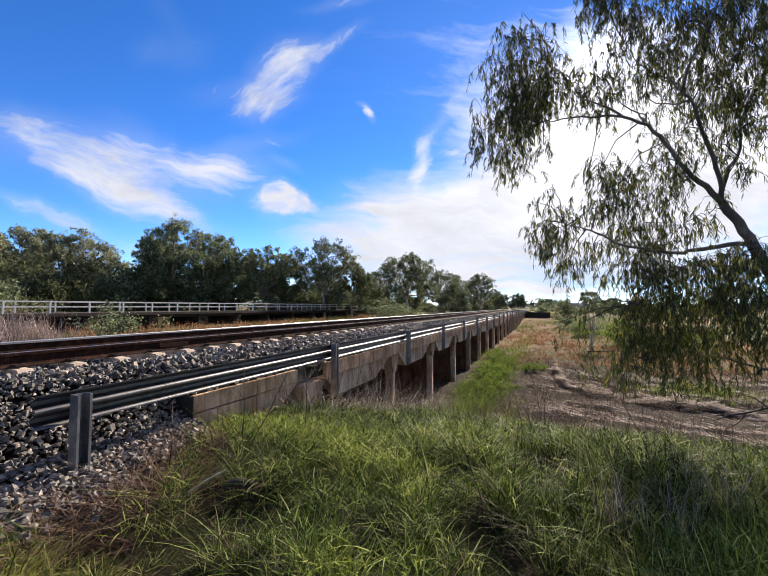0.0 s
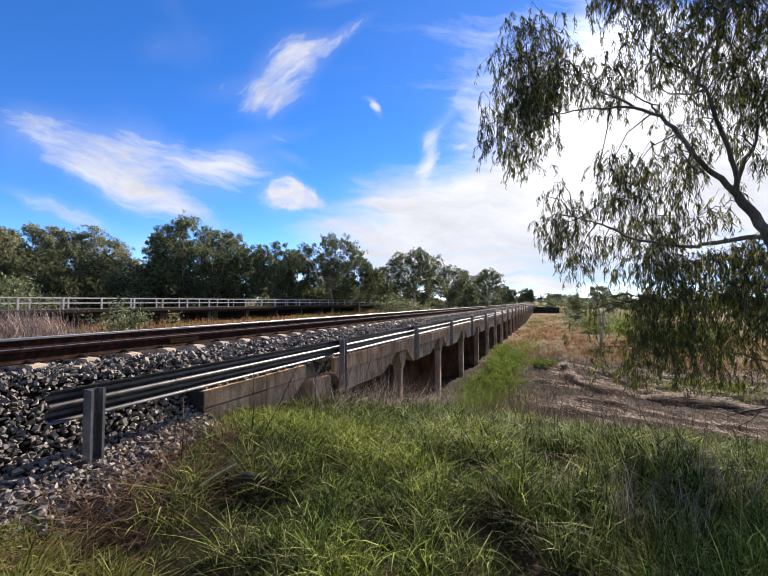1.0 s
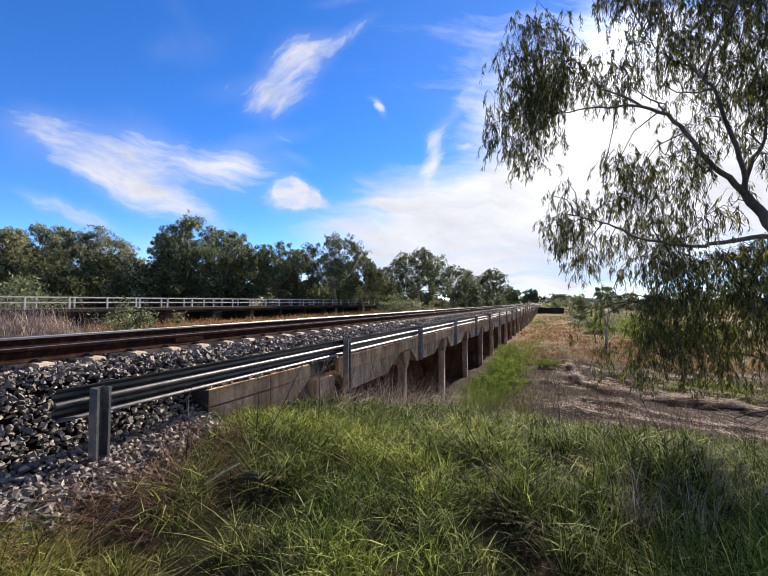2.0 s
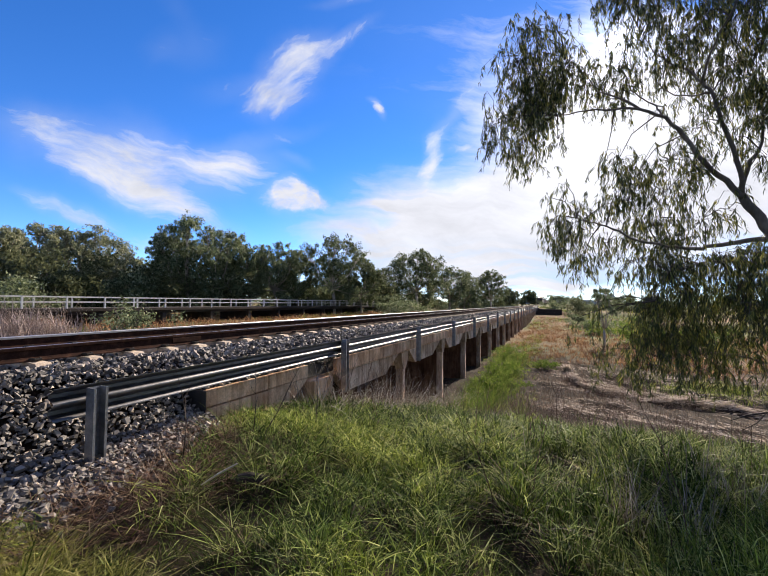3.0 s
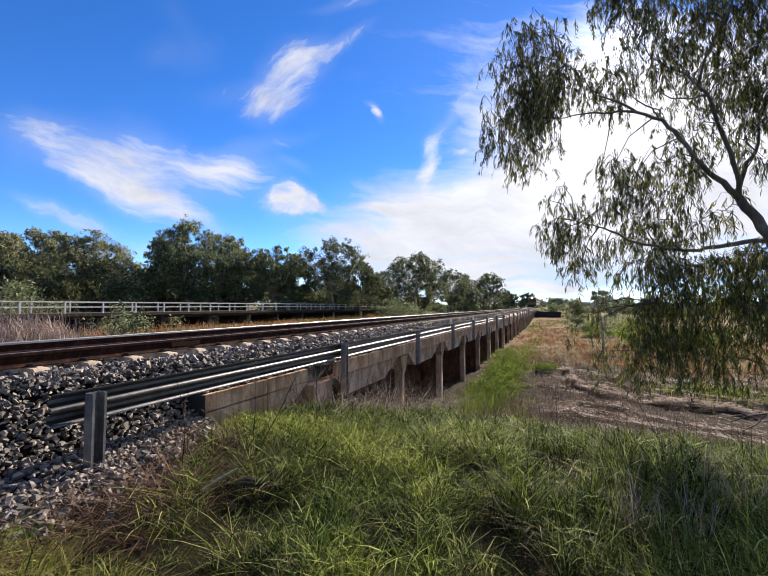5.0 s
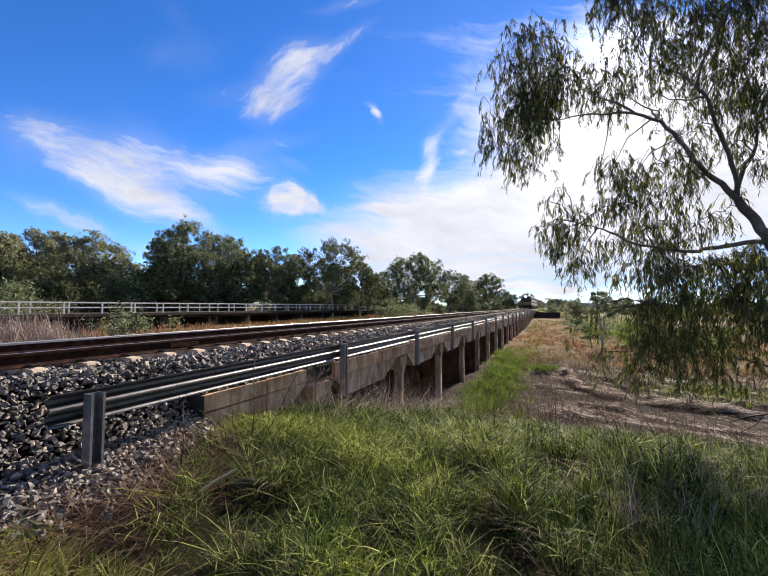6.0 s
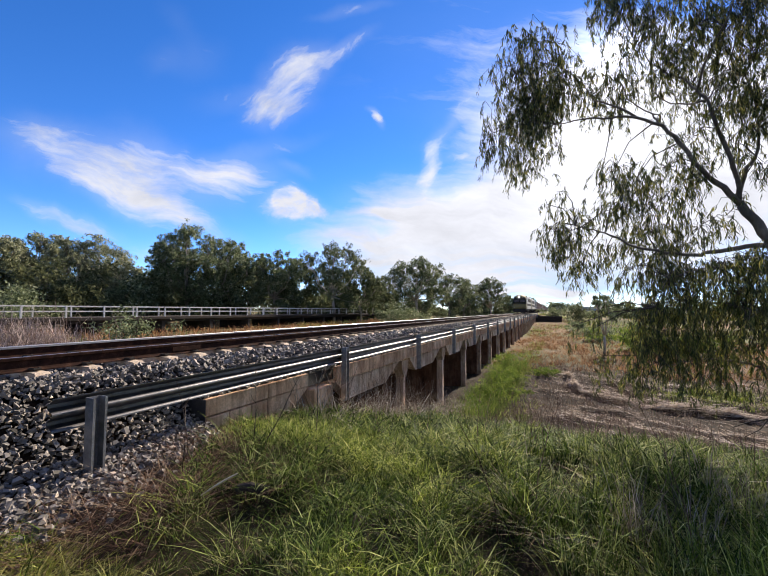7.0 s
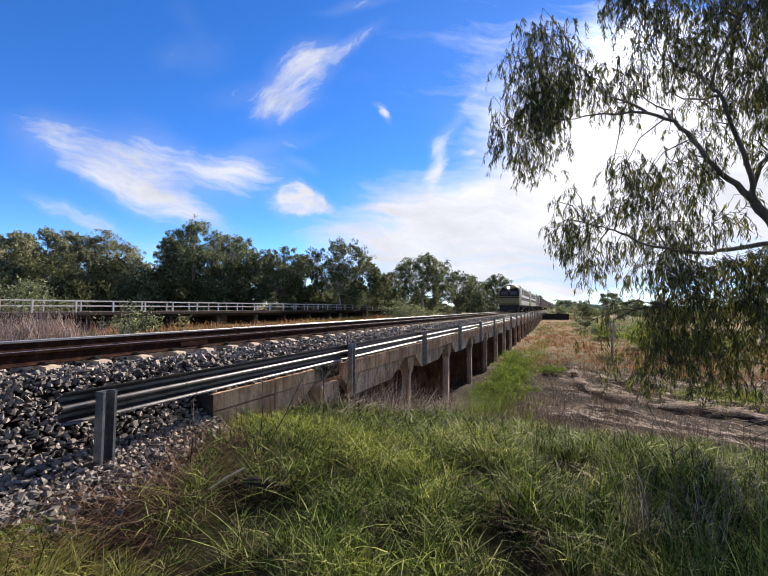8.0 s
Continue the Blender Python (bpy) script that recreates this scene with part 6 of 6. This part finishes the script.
def build_litter():
    stalks("dead_stalks", [(random.uniform(-3.9, 4.5), random.uniform(2.2, 8.5)) for _ in range(24)], "thin dark dead weed stalks standing in the grass")
    tangle = np.stack([RNG.normal(-4.15, 0.25, 300), RNG.uniform(6.0, 17, 300)], 1)
    tufts("dead_tangle", tangle, 6, 0.22, (0.5, 1.25), (0.010, 0.018), M["grey_stem"], "tangled brown dead stems against the bridge", lean=(0.1, 0.9), curl=(0.1, 1.7), segs=5)
    stalks("dead_brush", [(random.gauss(-4.0, 0.25), random.uniform(6.5, 15)) for _ in range(90)], "tangled brown dead stalks against the bridge", (0.8, 1.5))
    stalks("flat_stalks", [(random.uniform(-1.5, 9), random.uniform(9, 19)) for _ in range(120)], "thin dead stalks on the creek bank", (0.5, 1.0))
    # single tall stalks before the wing wall
    for x, y, h, lx, ly in ((-3.34, 3.80, 1.12, 0.01, 0.0), (-3.27, 3.72, 1.04, 0.50, 0.21), (-2.92, 4.50, 1.12, 0.01, 0.01), (-3.50, 2.94, 0.78, 0.02, 0.0)):
        z = float(ground_z(x, y)) - 0.04
        bm = bmesh.new()
        tube(bm, [(x + lx * s + 0.012 * math.sin(9 * s + x), y + ly * s, z + (h + 0.04) * s) for s in (0, 0.25, 0.5, 0.75, 1)], [0.0065, 0.006, 0.005, 0.004, 0.002], 5)
        for s in (0.35, 0.5, 0.62, 0.78, 0.9):
            a = random.uniform(0, 6.28)
            p = Vector((x + lx * s, y + ly * s, z + h * s))
            tube(bm, [p, p + Vector((math.cos(a) * 0.04, math.sin(a) * 0.04, 0.05)), p + Vector((math.cos(a) * 0.06, math.sin(a) * 0.06, 0.10))], [0.003, 0.0025, 0.0015], 4)
        tagged(part("weed_stalk", bm, M["dark_twig"], smooth=True), "tall thin dark dead weed stalk in the grass", "weed", group="weed stalks before the wall")
    bm = bmesh.new()
    tube(bm, [(-2.80, 2.98, 0.03), (-2.68, 3.0, 0.06), (-2.5, 3.05, 0.05)], [0.05, 0.055, 0.045], 9)
    tagged(part("log", bm, M["timber"]), "short dark weathered log lying in the grass", "log")
    bm = bmesh.new()
    tube(bm, [(-2.98, 2.70, 0.06), (-2.9, 2.84, 0.13), (-2.82, 2.98, 0.18)], [0.006, 0.008, 0.006], 6)
    tagged(part("stick", bm, M["pale_wood"]), "pale broken stick leaning on the log", "stick")

    # dry branch on the bank under the tree
    foot = Vector((3.3, 6.4, float(ground_z(3.3, 6.4)) - 0.05))
    bm = bmesh.new()
    tube(bm, [foot, (2.95, 6.42, 0.30), (2.62, 6.4, 0.50), (2.40, 6.38, 0.42), (2.22, 6.4, 0.36), (2.06, 6.42, 0.27)], [0.022, 0.018, 0.014, 0.011, 0.008, 0.004], 6)
    tube(bm, [(2.40, 6.38, 0.42), (2.28, 6.3, 0.30), (2.13, 6.28, 0.20)], [0.008, 0.006, 0.003], 5)
    tube(bm, [(2.62, 6.4, 0.50), (2.52, 6.5, 0.60), (2.36, 6.55, 0.62)], [0.009, 0.006, 0.003], 5)
    tagged(part("dead_branch", bm, M["dark_twig"], smooth=True), "bent dark dry branch rising from the bank under the tree", "branch")

build_scrub()
build_litter()

# ---- train ----
def bogie(v, y, wheel_me):
    b = bmesh.new()
    for sx in (-1, 1):
        box(b, (sx * 1.02 - 0.07, y - 1.5, 0.42), (sx * 1.02 + 0.07, y + 1.5, 0.72), 0.03)
    box(b, (-1.0, y - 0.25, 0.45), (1.0, y + 0.25, 0.7), 0.03)
    f = part("bogie", b, M["black_paint"], v)
    for dy in (-1.05, 1.05):
        w = new("wheelset", wheel_me)
        w.parent = f
        w.location = (0, y + dy, 0.46)


def wheel_mesh():
    b = bmesh.new()
    for sx in (-1, 1):
        bmesh.ops.create_cone(b, cap_ends=True, segments=20, radius1=0.46, radius2=0.46, depth=0.13, matrix=Matrix.Translation((sx * 0.75, 0, 0)) @ Matrix.Rotation(math.pi / 2, 4, "Y"))
    bmesh.ops.create_cone(b, cap_ends=True, segments=10, radius1=0.08, radius2=0.08, depth=1.6, matrix=Matrix.Rotation(math.pi / 2, 4, "Y"))
    me = bpy.data.meshes.new("wheelset")
    b.to_mesh(me)
    b.free()
    me.materials.append(M["rust"])
    return me


def shell(pts, half, bevel):
    """A vehicle body: outline in y and z, given width, long edges rounded."""
    b = bmesh.new()
    extrude_profile(b, pts, (-half, 0, 0), (half, 0, 0), Vector((0, 1, 0)), UP)
    ed = [e for e in b.edges if abs(abs(e.verts[0].co.x) - half) < 1e-4 and abs(abs(e.verts[1].co.x) - half) < 1e-4 and (e.verts[0].co.x * e.verts[1].co.x > 0) and min(e.verts[0].co.z, e.verts[1].co.z) > 2.2]
    bmesh.ops.bevel(b, geom=ed, offset=bevel, segments=4, affect="EDGES", profile=0.5)
    return b


def dome(b, half, z0, z1):
    """The rounded black front above the belt line: arcs of shrinking width that lean back."""
    rows = []
    for i in range(9):
        s = i / 8
        w = half * math.sqrt(max(0.02, 1 - s ** 2.6))
        rows.append([b.verts.new((w * k / 4, 0.02 + 1.15 * s ** 1.9 + 0.25 * (k / 4 * w / half) ** 2 - 0.1, z0 + (z1 - z0) * s)) for k in range(-4, 5)])
    for a, c in zip(rows, rows[1:]):
        for k in range(8):
            b.faces.new((a[k], a[k + 1], c[k + 1], c[k]))
    bmesh.ops.solidify(b, geom=b.faces[:], thickness=0.04)


def locomotive(wheel_me):
    v = thing("locomotive", None, "olive and cream diesel locomotive with its headlight lit", "train")
    part("cab", shell([(0.12, 1.0), (0.0, 1.25), (0.0, 2.3), (0.12, 2.75), (0.38, 3.3), (0.75, 3.75), (1.25, 4.02), (1.9, 4.1), (3.6, 4.1), (3.6, 1.0)], 1.46, 0.9), M["olive_paint"], v, "olive painted cab")
    part("body", shell([(3.62, 1.0), (3.62, 4.05), (20.6, 4.05), (20.6, 1.0)], 1.44, 0.34), M["cream_paint"], v, "cream painted engine body")
    b = bmesh.new()
    dome(b, 1.40, 2.32, 4.0)
    wr = part("windscreen_surround", b, M["black_paint"], v, "black windscreen surround")
    for s in (-1, 1):
        b = bmesh.new()
        extrude_profile(b, [(-0.03, 2.5), (0.2, 3.05), (0.185, 3.06), (-0.045, 2.5)], (s * 0.66 - 0.5, -0.06, 0.0), (s * 0.66 + 0.5, -0.06, 0.0), Vector((0, 1, 0)), UP)
        part("windscreen", b, M["glass"], wr)
        b = bmesh.new()
        box(b, (s * 1.462 - 0.01, 1.35, 2.6), (s * 1.462 + 0.01, 2.45, 3.35), 0.004)
        part("side_window", b, M["glass"], v)
        b = bmesh.new()
        box(b, (s * 1.448 - 0.012, 3.7, 1.75), (s * 1.448 + 0.012, 20.4, 2.25), 0.004)
        part("side_stripe", b, M["black_paint"], v)
        for k in range(6):
            b = bmesh.new()
            box(b, (s * 1.445 - 0.015, 5.0 + 2.5 * k, 2.6), (s * 1.445 + 0.015, 6.9 + 2.5 * k, 3.5), 0.004)
            part("grille", b, M["black_paint"], v)
        b = bmesh.new()
        bmesh.ops.create_cone(b, cap_ends=True, segments=14, radius1=0.08, radius2=0.09, depth=0.06, matrix=Matrix.Translation((s * 1.1, -0.02, 1.32)) @ Matrix.Scale(0.55, 4) @ Matrix.Rotation(math.pi / 2, 4, "X"))
        part("ditch_light", b, M["dull_lamp"], v)
        b = bmesh.new()
        box(b, (s * 1.3 - 0.05, 0.05, 0.45), (s * 1.3 + 0.05, 0.6, 1.0), 0.02)
        part("step", b, M["black_paint"], v)
    b = bmesh.new()
    bmesh.ops.create_cone(b, cap_ends=True, segments=20, radius1=0.16, radius2=0.19, depth=0.5, matrix=Matrix.Translation((-0.1, 0.42, 3.58)) @ Matrix.Rotation(math.pi / 2, 4, "X"))
    part("headlight", b, M["headlight"], v, "lit round headlight")
    b = bmesh.new()
    box(b, (-1.44, -0.012, 2.02), (1.44, 0.1, 2.2), 0.004)
    part("front_stripe", b, M["black_paint"], v)
    b = bmesh.new()
    extrude_profile(b, [(-0.18, 0.18), (0.15, 0.18), (0.3, 1.0), (0.1, 1.0)], (-1.35, 0, 0), (1.35, 0, 0), Vector((0, 1, 0)), UP)
    part("pilot", b, M["black_paint"], v)
    b = bmesh.new()
    box(b, (-1.3, 0.3, 0.78), (1.3, 20.4, 1.02), 0.02)
    part("underframe", b, M["black_paint"], v)
    b = bmesh.new()
    box(b, (-1.25, 7.5, 0.3), (1.25, 13.0, 0.8), 0.12)
    part("fuel_tank", b, M["black_paint"], v)
    for k in range(3):
        b = bmesh.new()
        box(b, (-0.9, 8 + 4 * k, 4.04), (0.9, 10.6 + 4 * k, 4.22), 0.05)
        part("roof_hatch", b, M["black_paint"], v)
    for y in (3.6, 17.2):
        bogie(v, y, wheel_me)
    return v


def hopper_wagon(wheel_me, mat, label):
    v = thing("hopper_wagon", None, label, "train", group="wagons of the freight train")
    part("body", shell([(2.0, 1.15), (0.3, 2.2), (0.3, 3.95), (16.9, 3.95), (16.9, 2.2), (15.2, 1.15)], 1.42, 0.22), mat, v)
    rib = bmesh.new()
    box(rib, (-1.47, -0.05, 1.3), (1.47, 0.05, 3.8), 0.01)
    me = bpy.data.meshes.new("rib")
    rib.to_mesh(me)
    rib.free()
    me.materials.append(mat)
    for k in range(11):
        r = new("rib", me)
        r.parent = v
        r.location = (0, 2.4 + 1.24 * k, 0)
    b = bmesh.new()
    box(b, (-1.2, 0.1, 0.85), (1.2, 17.1, 1.12), 0.02)
    part("underframe", b, M["black_paint"], v)
    b = bmesh.new()
    box(b, (-0.6, 1.2, 3.94), (0.6, 16, 4.1), 0.03)
    part("roof_hatch", b, M["black_paint"], v)
    for y in (2.6, 14.6):
        bogie(v, y, wheel_me)
    return v


RAIL_TOP = track_z(-6.95) + 0.187


def train_rows(offset):
    return [(t / 2, pose(-6.95, 316.5 - 32.0 * t / 2 + offset, RAIL_TOP)) for t in range(17)]


def build_train():
    wm = wheel_mesh()
    a = locomotive(wm)
    made = [(a, 0.0), (copy_thing(a, pose(0, 0, 0)), 21.6)]
    red = hopper_wagon(wm, M["wagon_red"], "rusty red ribbed hopper wagon of a freight train")
    grey = hopper_wagon(wm, M["wagon_grey"], "dusty grey ribbed hopper wagon of a freight train")
    for i in range(16):
        src = grey if i in (0, 5, 11) else red
        made.append((src if i in (0, 1) else copy_thing(src, pose(0, 0, 0)), 43.2 + 17.9 * i))
    return made


TRAIN = build_train()


def motions():
    for v, off in TRAIN:
        walk(v, train_rows(off))


motions()
